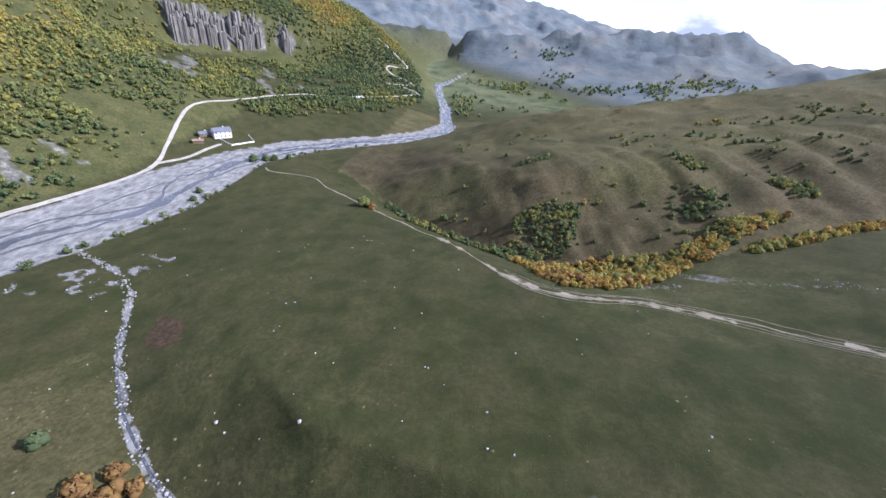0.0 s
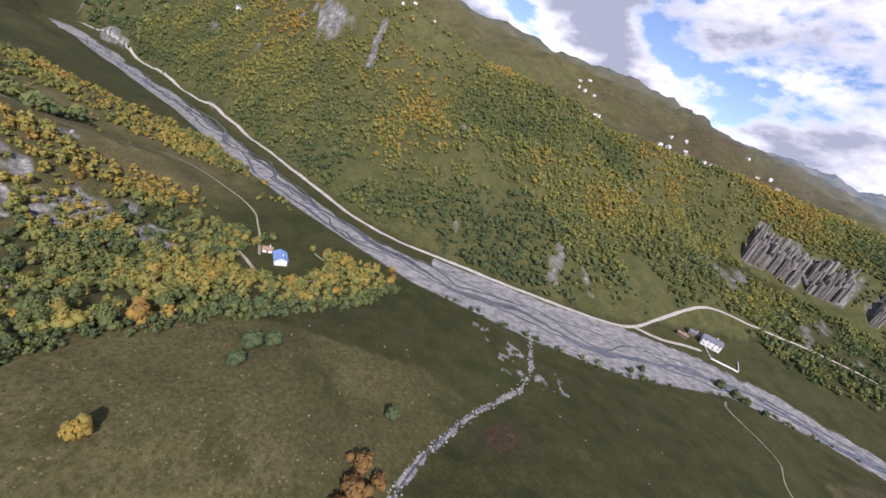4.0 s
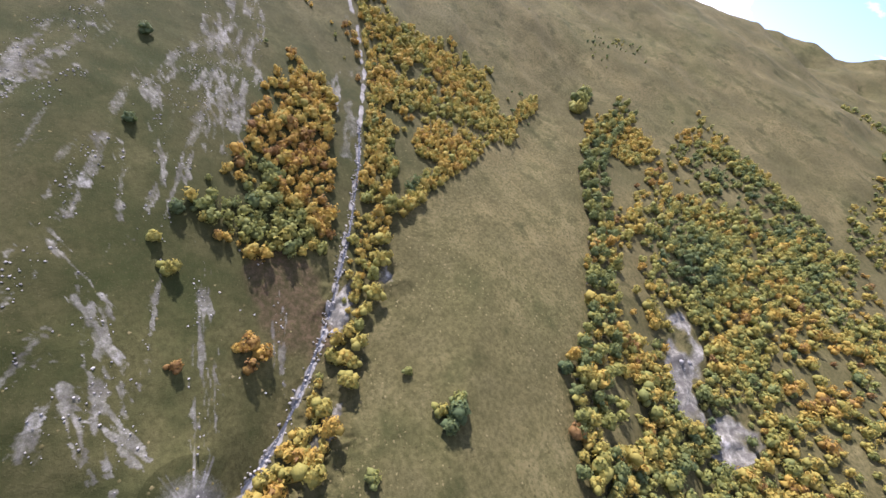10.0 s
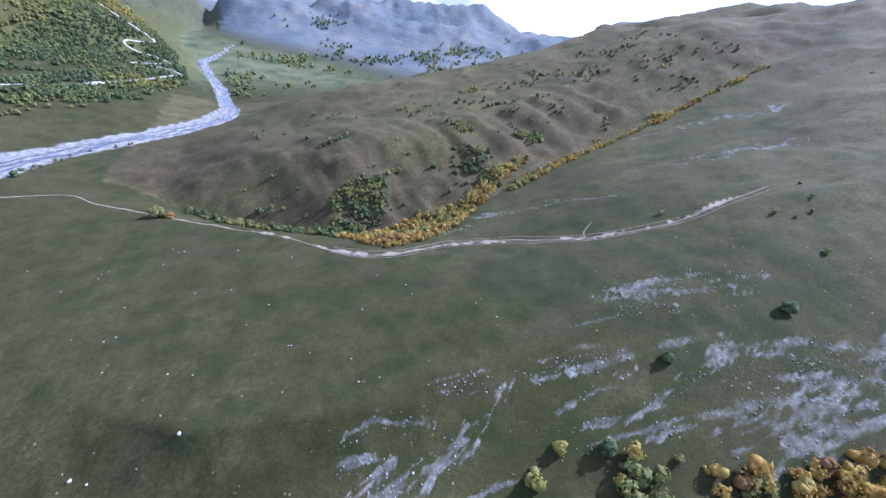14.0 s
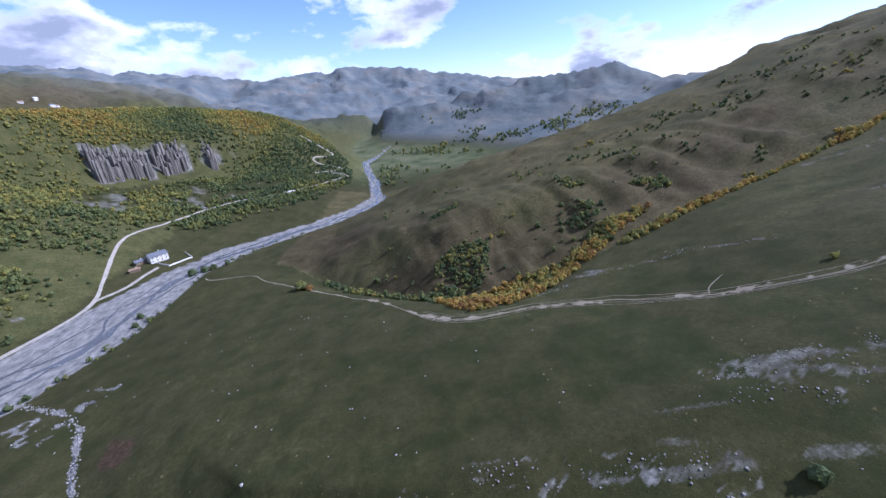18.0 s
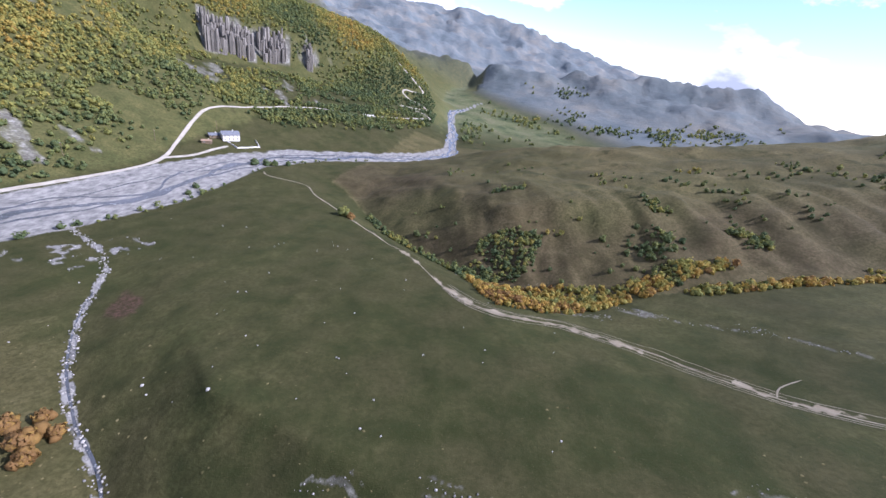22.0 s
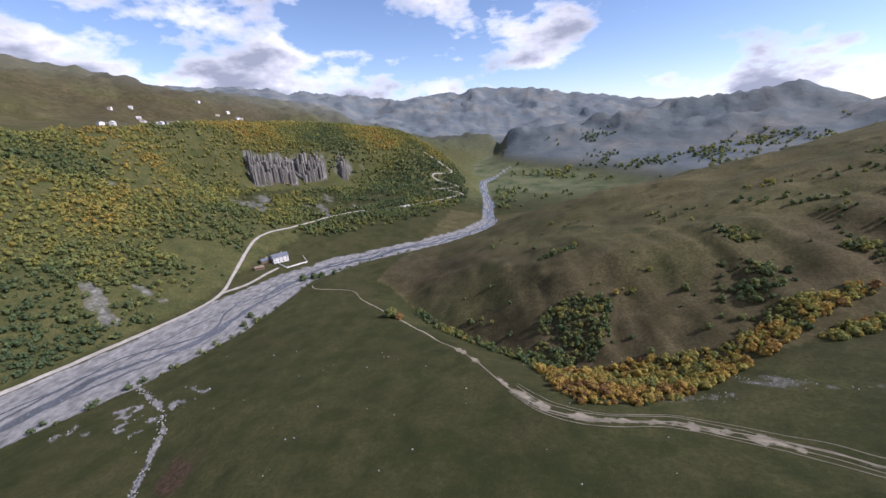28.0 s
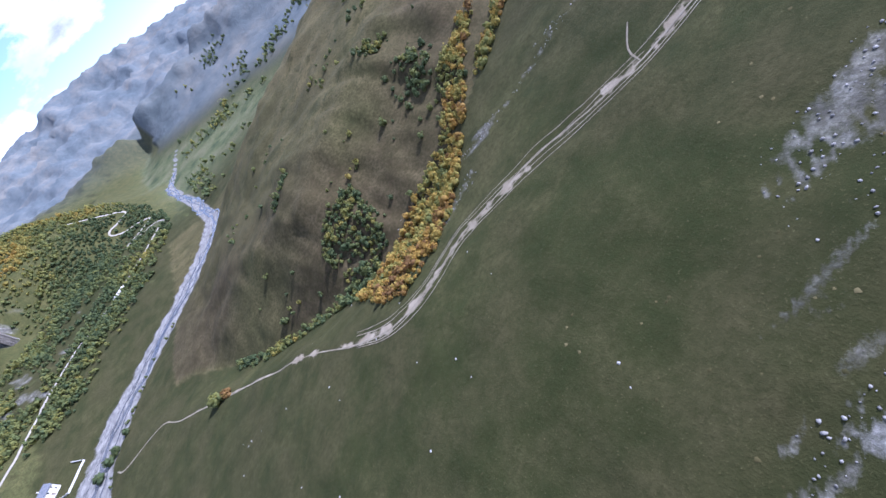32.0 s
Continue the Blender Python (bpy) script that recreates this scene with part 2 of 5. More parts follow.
def relax_land():
    """Stretches a skin over the lines of the plan, coarse to fine, on rings round the hub."""
    z = None
    for fine in (16, 8, 4, 2, 1):
        na, nr = NA // fine, (NR + fine - 1) // fine
        total, count = np.zeros((na, nr)), np.zeros((na, nr))

        def pin(pts):
            x, y = pts[:, 0] - HUB[0], pts[:, 1] - HUB[1]
            a = np.round((np.arctan2(y, x) % (2 * np.pi)) / (2 * np.pi) * na).astype(int) % na
            r = np.round(np.log(np.maximum(np.hypot(x, y), R0) / R0) / LSTEP / fine).astype(int)
            ok = r < nr
            np.add.at(total, (a[ok], r[ok]), pts[ok, 2])
            np.add.at(count, (a[ok], r[ok]), 1)

        for line in LINES:
            pin(dense(line, 1.2))
        # the far ranges: heights by compass from the hub, on two rings
        az = np.linspace(-180, 180, 1441)
        for ring, tops in FAR_RINGS:
            hs = np.interp(az, [a for a, _ in tops], [h for _, h in tops])
            hs = hs + (ring == 3600) * 22 * vnoise(az * 3.0, az * 0, 9.0, 91, 4, 0.6)
            pin(np.stack([HUB[0] - ring * np.sin(np.radians(az)), HUB[1] + ring * np.cos(np.radians(az)), hs], 1))
        fixed = count > 0
        pinned = np.where(fixed, total / np.maximum(count, 1), 0)
        if z is None:
            z = np.full((na, nr), 60.0)
        else:
            z = np.repeat(np.repeat(z, 2, 0), 2, 1)[:na, :nr]
            if z.shape != (na, nr):
                z = np.pad(z, ((0, na - z.shape[0]), (0, nr - z.shape[1])), mode="edge")
        for _ in range(500 if fine > 4 else 160):
            z = np.where(fixed, pinned, z)
            p = np.pad(z, ((0, 0), (1, 1)), mode="edge")
            z = (np.roll(z, 1, 0) + np.roll(z, -1, 0)) * 0.5 * WA + (p[:, :-2] + p[:, 2:]) * 0.5 * (1 - WA)
        z = np.where(fixed, pinned, z)
    for _ in range(5):
        p = np.pad(z, ((0, 0), (1, 1)), mode="edge")
        z = 0.5 * z + 0.125 * (np.roll(z, 1, 0) + np.roll(z, -1, 0) + p[:, :-2] + p[:, 2:])
    return z


DA = 2 * math.pi / NA
WA = (1 / DA ** 2) / (1 / DA ** 2 + 1 / LSTEP ** 2)
FAR_RINGS = [
    (2300.0, [(-180, 230), (-130, 100), (-90, 60), (-60, 60), (-40, 30), (-20, 10), (0, 20), (20, 60), (40, 140), (60, 260), (80, 330), (100, 380), (115, 405), (123, 420), (130, 480), (136, 400), (142, 345), (153, 350), (161, 320), (172, 260), (180, 230)]),
    (3600.0, [(-180, 300), (-120, 100), (-60, 60), (-45, 50), (-33, 55), (-29, 110), (-26, 118), (-22, 140), (-16, 158), (-11, 200), (-6, 258), (-1, 300), (2, 352), (7, 372), (10, 380), (14, 360), (20, 312), (25, 335), (32, 385), (38, 450), (43, 440), (50, 450), (70, 420), (90, 470), (110, 480), (125, 480), (142, 420), (160, 380), (180, 300)]),
    (4400.0, [(-180, 0), (180, 0)]),
]
LAND = relax_land()


def ground_z(x, y):
    """Height of the land at places, between the rings."""
    x, y = np.asarray(x, float), np.asarray(y, float)
    a = (np.arctan2(y - HUB[1], x - HUB[0]) % (2 * np.pi)) / DA
    r = np.clip(np.log(np.maximum(np.hypot(x - HUB[0], y - HUB[1]), R0) / R0) / LSTEP, 0, NR - 1.001)
    ia, ir = np.floor(a).astype(int), np.floor(r).astype(int)
    fa, fr = a - ia, r - ir
    ia, ja = ia % NA, (ia + 1) % NA
    return (LAND[ia, ir] * (1 - fa) * (1 - fr) + LAND[ja, ir] * fa * (1 - fr) + LAND[ia, ir + 1] * (1 - fa) * fr + LAND[ja, ir + 1] * fa * fr)


# ---------------------------------------------------------------- the ground sheet: places, cover and relief
ANG = np.arange(NA) * DA
RAD = R0 * np.exp(np.arange(NR) * LSTEP)
GX = HUB[0] + np.cos(ANG)[:, None] * RAD[None]
GY = HUB[1] + np.sin(ANG)[:, None] * RAD[None]


def in_river(x, y, grow=0.0):
    """1 on the gravel bed between the road's edge and the meadow bank, with soft edges."""
    d1, a1, s1 = to_line(x, y, ROAD_EDGE)
    d2, a2, s2 = to_line(x, y, BANK)
    e1, e2 = -s1 * d1 + grow, s2 * d2 + grow
    return np.clip(np.minimum(e1, e2) / 5.0 + 0.5, 0, 1) * (d1 < 120)


def slope_of(x, y):
    e = 3.0
    return np.hypot(ground_z(x + e, y) - ground_z(x - e, y), ground_z(x, y + e) - ground_z(x, y - e)) / (2 * e)


def band(x, y, line, half, a0=0.0, a1=1.0, soft=0.35):
    """1 within half metres of a line, for a stretch of its length, with soft edges."""
    d, a, _ = to_line(x, y, line)
    return np.clip((half - d) / (half * soft) + 0.0, 0, 1) * np.clip((a - a0) / 0.03 + 0.5, 0, 1) * np.clip((a1 - a) / 0.03 + 0.5, 0, 1)


def spot(x, y, cx, cy, rx, ry, turn=0.0, ragged=0.5, seed=3):
    """A ragged patch, 1 inside."""
    c, s = math.cos(radians(turn)), math.sin(radians(turn))
    u, v = ((x - cx) * c + (y - cy) * s) / rx, (-(x - cx) * s + (y - cy) * c) / ry
    d = np.hypot(u, v)
    close = d < 2.3
    d[close] += ragged * vnoise(x[close], y[close], min(rx, ry) * 1.1, seed, 4, 0.6)
    return np.clip((1.0 - d) / 0.25 + 0.5, 0, 1)


def inside(x, y, ring):
    """True within a closed ring of (x, y)."""
    hit = np.zeros(np.shape(x), bool)
    for (x0, y0), (x1, y1) in zip(ring, ring[1:] + ring[:1]):
        if y0 != y1:
            hit ^= ((y0 > y) != (y1 > y)) & (x < (x1 - x0) * (y - y0) / (y1 - y0) + x0)
    return hit


# patches of bare ground: centre, half sizes, turn
SCREES = [(-326, 244, 36, 7, -23), (-314, 272, 20, 4, -8), (-392, 482, 38, 17, -25), (-412, 524, 26, 14, -40), (-345, 590, 20, 8, -47), (-318, 534, 24, 8, -47), (-300, 516, 18, 4, -47), (-290, 576, 22, 4, -47), (-342, 532, 15, 5, -40), (-345, 150, 12, 3, -10), (-275, 640, 14, 4, -50), (-500, 482, 8, 5, -30), (-480, 380, 7, 4, 0), (-500, 250, 9, 6, 0), (-470, 150, 8, 5, 0), (-700, -210, 16, 9, 20), (-620, -120, 8, 6, 20)]
SCARS = [(-26, 57, 8, 59, 2.4), (-14, 73, 0, 82, 2), (-29, 69, -19, 77, 2.6), (23, 77, 46, 79, 1.6), (40, 187, 53, 189, 3.2), (62, 201, 75, 194, 4), (72, 72, 112, 58, 8), (62, 104, 101, 94, 6), (189, 188, 258, 172, 9), (236, 250, 315, 224, 8), (82, 191, 108, 184, 1.8), (23, 88, 46, 84, 3), (-2, 93, 9, 91, 3), (14, 86, 18, 90, 1.5), (-17, 91, -5, 85, 2.2), (-27, 85, -19, 84, 2), (-30, 77, -15, 82, 1.6), (-28, 74, 4, 81, 1.5), (-37, 59, 8, 60, 1.8), (86, 53, 150, 43, 10), (76, 53, 89, 56, 4), (-12, 41, 7, 40, 2), (92, 12, 128, 5, 4), (40, 64, 51, 63, 1.2), (21, 74, 47, 68, 1.2), (96, 196, 124, 172, 2), (-26, 89, -18, 91, 1.6), (52, 98, 70, 92, 3), (-20, 72, 3, 78, 1.2), (3, 78, 19, 92, 1.1), (-12, 70, 27, 68, 1.0), (27, 68, 56, 64, 0.9), (39, 69, 82, 75, 1.8), (72, 50, 135, 59, 5), (-30, 72, -13, 70, 1.4)]
CLIFFS = [(-198, -92, 24, 22, -30), (-222, -104, 20, 26, -20), (-224, -56, 20, 13, -30), (-222, -24, 10, 12, 0), (-178, -86, 9, 20, 10), (-36, -124, 10, 17, 45), (-58, -108, 12, 10, 40), (-140, -104, 8, 20, 25), (-30, 32, 9, 2.5, -35), (4, 22, 10, 3, -28), (14, 5, 7, 2.5, 0), (-74, -118, 9, 12, 30), (-128, -122, 6, 12, 20), (-262, -92, 8, 6, 0), (-168, -75, 6, 14, 20)]


def add_relief():
    """Small ribs and hollows on the slopes; the river bed stays flat."""
    global LAND
    bed = in_river(GX, GY, 4.0)
    slope = np.clip(slope_of(GX, GY), 0, 1.2)
    far = np.clip(RAD[None] / 700, 0.25, 1) * np.ones_like(GX)
    keep = (1 - bed)
    wild = np.clip((RAD[None] - 380) / 700, 0, 1) * np.ones_like(GX)
    wild[:] *= np.where((GY > 560), np.clip((LAND - 12) / 110, 0, 1) * np.clip((RAD[None] - 650) / 500, 0, 1), 1)
    LAND = LAND + keep * (vnoise(GX, GY, 90, 11, 5, 0.5) * 10 * slope * far + vnoise(GX, GY, 22, 12, 3) * 2.2 * slope + vnoise(GX, GY, 7, 13, 2) * 0.35)
    ribs = np.abs(vnoise(GX, GY, 420, 14, 6, 0.55))
    LAND = LAND + keep * wild * (0.16 - ribs) * np.where(GY > 560, np.clip(95 + (RAD[None] - 1700) * 0.05, 95, 170), np.where(RAD[None] > 1500, 330, 170)) * np.clip(slope * 2.5, 0.3, 1)
    north = np.clip((RAD[None] - 900) / 600, 0, 1) * np.clip((GY - 500) / 300, 0, 1) * np.clip((LAND - 15) / 60, 0, 1)
    LAND = LAND + north * (0.30 - np.abs(vnoise(GX, GY, 260, 24, 6, 0.6))) * 95
    brow = np.clip(to_line(GX, GY, GULLY)[2], 0, 1) * (GX > -120) * (GX < 600) * (GY > 215) * (GY < 520)
    LAND = LAND + brow * (np.abs(vnoise(GX, GY, 52, 16, 4)) * 6.5 + np.abs(vnoise(GX * 0.5 + GY * 0.2, GY, 16, 17, 3)) * 1.6 - 2)
    gd, ga, gs = to_line(GX, GY, GULLY)
    face = np.clip((gs * gd - 4) / 15, 0, 1) * np.clip((130 - gd) / 50, 0, 1) * np.clip((GX + 40) / 60, 0, 1) * (GX < 480)
    LAND = LAND + face * (np.abs(vnoise(GX + 0.35 * GY, GY * 0.16, 24, 19, 4, 0.6)) * 7 - 2)
    east = np.clip((GX - 110) / 80, 0, 1) * np.clip((230 - GY) / 40, 0, 1) * np.clip((GY + 420) / 80, 0, 1)
    LAND = LAND + east * (np.abs(vnoise(GX * 0.4, GY, 42, 20, 5, 0.55)) * 9 - 2.5)
    wd, wa, ws = to_line(GX, GY, ROAD_EDGE)
    wall = np.clip((ws * wd - 60) / 70, 0, 1) * np.clip((420 - wd) / 80, 0, 1) * np.clip((430 - GY) / 60, 0, 1) * np.clip((GY + 600) / 100, 0, 1)
    LAND = LAND + wall * (np.abs(vnoise(GX * 0.35, GY, 75, 22, 4, 0.55)) * 30 - 8)
    # runnels and ledges of the pale cliffs
    crag = np.zeros_like(GX)
    for cx, cy, rx, ry, turn in CLIFFS:
        crag = np.maximum(crag, np.clip(1.5 - np.hypot((GX - cx) / (rx + 4), (GY - cy) / (ry + 4)), 0, 1))
    LAND = LAND + crag * (np.abs(vnoise(GX, GY, 11, 18, 4, 0.6)) * 6 - 1.6)
    LAND = LAND + bed * vnoise(GX, GY, 14, 15, 3) * 0.35


add_relief()


def cliff_share(x, y):
    """1 on the dark columnar cliff between its foot and its top."""
    top, foot = to_line(x, y, CLIFF_TOP), to_line(x, y, CLIFF_FOOT)
    within = (top[2] < 0) & (foot[2] > 0) & (foot[1] > 0.20) & (foot[1] < 0.56) & (top[0] < 70)
    return within * 1.0


def in_low(x, y):
    """1 on the near side of the river."""
    return (to_line(x, y, BANK)[2] < 0) * 1.0


def cover(x, y):
    """Shares of bare rock, river gravel, trodden earth, dry grass and rank yellow grass."""
    slope = slope_of(x, y)
    n = vnoise(x, y, 35, 21, 5, 0.55)
    near = np.hypot(x - HUB[0], y - HUB[1]) < 1000
    rock = np.clip((slope - 1.45 + 0.35 * n) * 3, 0, 1) * near * ~((x < -440) & (y > 380) & (y < 590))
    rock = np.maximum(rock, cliff_share(x, y) * np.clip(0.55 + 1.2 * vnoise(x, y, 12, 63, 4), 0.1, 0.7))
    for i, (cx, cy, rx, ry, turn) in enumerate(SCREES):
        rock = np.maximum(rock, 0.62 * spot(x, y, cx, cy, rx, ry, turn, 0.55, 40 + i) * np.clip(0.8 + 0.9 * vnoise(x, y, 6, 60, 3), 0, 1))
    for i, (x0, y0, x1, y1, half) in enumerate(SCARS):
        long = math.dist((x0, y0), (x1, y1)) / 2 + half
        turn = math.atan2(y1 - y0, x1 - x0)
        along, side = x * math.cos(turn) + y * math.sin(turn), y * math.cos(turn) - x * math.sin(turn)
        strands = np.clip(0.42 + 2.3 * vnoise(along * 0.2, side, 1.7, 61, 3, 0.65), 0, 1)
        rock = np.maximum(rock, 0.52 * spot(x, y, (x0 + x1) / 2, (y0 + y1) / 2, long * 1.12, half, math.degrees(turn), 0.9, 60 + i) * strands)
    for i, (cx, cy, rx, ry, turn) in enumerate(CLIFFS):
        rock = np.maximum(rock, spot(x, y, cx, cy, rx, ry, turn, 0.7, 90 + i) * np.clip(0.75 + 1.3 * vnoise(x, y, 9, 62, 4), 0, 1))
    # long pale streaks of wash down the stony meadow and the gully's bank
    u, v = 0.98 * x - 0.2 * y, 0.2 * x + 0.98 * y
    wash = spot(x, y, 66, 74, 70, 25, -8, 0.6, 59) * np.clip(-0.32 + 2.4 * vnoise(u * 0.13, v, 3.2, 58, 3, 0.6), 0, 1)
    sd, sa, ss = to_line(x, y, STREAM)
    bank = np.clip((13 - sd) / 7, 0, 1) * (ss > 0) * np.clip((sa - 0.33) / 0.05, 0, 1) * np.clip((0.8 - sa) / 0.05, 0, 1)
    wash = np.maximum(wash, bank * np.clip(0.25 + 1.7 * vnoise(u * 0.4, v, 4.0, 57, 3, 0.6), 0, 1))
    rock = np.maximum(rock, 0.42 * wash)
    gravel = in_river(x, y)
    bars = np.clip(1.1 - 2.4 * np.clip(vnoise(x, y, 30, 30, 4) - 0.22, 0, 1), 0, 1)
    verge, _, _ = to_line(x, y, ROAD_EDGE)
    gravel = gravel * bars * np.clip((x + 790) / 70, 0, 1) * np.where((y < 130), np.clip((verge - 13) / 5 + 1.5 * vnoise(x, y, 24, 38, 3), 0, 1), 1)
    stream = band(x, y, STREAM, 1.5 + 1.1 * vnoise(x, y, 9, 31, 3), 0.0, 0.62, 0.6) * np.clip(0.55 + 1.3 * vnoise(x, y, 3, 29, 2), 0, 1)
    fan = spot(x, y, -188, 172, 30, 15, 25, 0.8, 32) * np.clip(0.15 + 1.7 * vnoise(x, y, 4, 33, 3), 0, 1)
    gravel = np.maximum(gravel, np.maximum(stream, 0.6 * fan))
    earth = np.maximum(band(x, y, RIM, 2.0, 0.42, 0.95) * np.clip(0.4 + vnoise(x, y, 5, 34, 3), 0, 1), 0)
    hill = np.clip(to_line(x, y, GULLY)[2], 0, 1) * (x > -150) * (y > 200) * (x < 700) * (y < 620)
    back, _, bs = to_line(x, y, SPUR_BACK)
    spur = np.clip((75 - back) / 40, 0, 1) * (x > -160)
    dry = np.clip(0.22 + 1.1 * vnoise(x, y, 120, 36, 5, 0.55), 0, 1) * 0.32 + 0.7 * hill + 0.7 * spur + 0.8 * np.clip((ground_z(x, y) - 140) / 50, 0, 1) * (x < -430)
    dry = dry + 0.6 * np.clip((ground_z(x, y) - 110) / 60, 0, 1) + 0.6 * np.clip((x - 230) / 150, 0, 1) * (y < 250)
    dry = dry + 0.45 * np.clip((-y - 10) / 60, 0, 1) * (x > -330) + 0.3 * np.clip((x - 90) / 90, 0, 1) * (y < 200)
    sd_, _, ss_ = to_line(x, y, SPUR_CREST)
    dry = dry + (0.5 * np.clip((-y - 90) / 60, 0, 1) * (x > -420) + 0.9 * np.clip((100 - sd_) / 30, 0, 1)) * in_low(x, y)
    dry = dry + 0.7 * np.clip((260 - to_line(x, y, HILL_CREST)[0]) / 80, 0, 1) * np.clip((ground_z(x, y) - 55) / 25, 0, 1) * (y > 230)
    rank = np.clip(vnoise(x, y, 60, 37, 4) * 1.6, 0, 1) * np.clip(slope * 1.5, 0, 1)
    we, _, ws = to_line(x, y, ROAD_EDGE)
    rank = np.maximum(rank, 1.15 * np.clip(ws * we / 12, 0, 1) * np.clip((700 - we) / 60, 0, 1) * (slope > 0.25))
    return np.clip(rock, 0, 1), np.clip(gravel, 0, 1), np.clip(earth, 0, 1), np.clip(dry, 0, 1), rank


def fill(me, verts, faces):
    """Verts (n, 3) and faces (m, k) into a mesh, fast."""
    m, k = faces.shape
    me.vertices.add(len(verts)), me.loops.add(m * k), me.polygons.add(m)
    me.vertices.foreach_set("co", np.ascontiguousarray(verts, np.float32).ravel())
    me.loops.foreach_set("vertex_index", np.ascontiguousarray(faces, np.int32).ravel())
    me.polygons.foreach_set("loop_start", np.arange(0, m * k, k, dtype=np.int32))
    me.update(calc_edges=True)
    me.validate()
    return me


# ---------------------------------------------------------------- materials
class Mat:
    """A small builder of node materials."""

    def __init__(self, name, rough=0.9, spec=0.2):
        self.m = bpy.data.materials.new(name)
        self.m.use_nodes = True
        self.t = self.m.node_tree
        self.bsdf = self.t.nodes["Principled BSDF"]
        self.bsdf.inputs["Roughness"].default_value = rough
        self.bsdf.inputs["Specular IOR Level"].default_value = spec
        self.geo = self.t.nodes.new("ShaderNodeNewGeometry")

    def link(self, a, b):
        self.t.links.new(a, b)

    def noise(self, scale, detail=5.0, rough=0.55, vec=None, dist=0.0):
        n = self.t.nodes.new("ShaderNodeTexNoise")
        n.inputs["Scale"].default_value, n.inputs["Detail"].default_value = scale, detail
        n.inputs["Roughness"].default_value, n.inputs["Distortion"].default_value = rough, dist
        self.link(vec or self.geo.outputs["Position"], n.inputs["Vector"])
        return n.outputs[0]

    def stretch(self, sx, sy, sz):
        n = self.t.nodes.new("ShaderNodeMapping")
        n.inputs["Scale"].default_value = (sx, sy, sz)
        self.link(self.geo.outputs["Position"], n.inputs["Vector"])
        return n.outputs[0]

    def ramp(self, fac, *stops):
        n = self.t.nodes.new("ShaderNodeValToRGB")
        while len(n.color_ramp.elements) < len(stops):
            n.color_ramp.elements.new(0.5)
        for e, (p, c) in zip(n.color_ramp.elements, stops):
            e.position, e.color = p, (*c, 1) if len(c) == 3 else c
        self.link(fac, n.inputs[0])
        return n.outputs[0]

    def mix(self, fac, a, b):
        n = self.t.nodes.new("ShaderNodeMix")
        n.data_type = "RGBA"
        for sock, v in ((n.inputs[0], fac), (n.inputs[6], a), (n.inputs[7], b)):
            if isinstance(v, (int, float)):
                sock.default_value = v
            elif isinstance(v, tuple):
                sock.default_value = (*v, 1)
            else:
                self.link(v, sock)
        return n.outputs[2]

    def math(self, op, a, b=0.0):
        n = self.t.nodes.new("ShaderNodeMath")
        n.operation = op
        n.use_clamp = True
        for sock, v in ((n.inputs[0], a), (n.inputs[1], b)):
            if isinstance(v, (int, float)):
                sock.default_value = v
            else:
                self.link(v, sock)
        return n.outputs[0]

    def attr(self, name):
        n = self.t.nodes.new("ShaderNodeAttribute")
        n.attribute_name = name
        s = self.t.nodes.new("ShaderNodeSeparateColor")
        self.link(n.outputs["Color"], s.inputs[0])
        return s.outputs[0], s.outputs[1], s.outputs[2]

    def bump(self, height, strength=0.5, distance=0.3):
        n = self.t.nodes.new("ShaderNodeBump")
        n.inputs["Strength"].default_value, n.inputs["Distance"].default_value = strength, distance
        self.link(height, n.inputs["Height"])
        self.link(n.outputs[0], self.bsdf.inputs["Normal"])

    def colour(self, c):
        if isinstance(c, tuple):
            self.bsdf.inputs["Base Color"].default_value = (*c, 1)
        else:
            self.link(c, self.bsdf.inputs["Base Color"])
        return self.m


def sharpen(m, mask, grain, gain=4.0):
    """Breaks the soft edge of a mask up with grain."""
    return m.math("MULTIPLY", m.math("SUBTRACT", m.math("ADD", mask, m.math("MULTIPLY", grain, 0.7)), 0.62), gain)


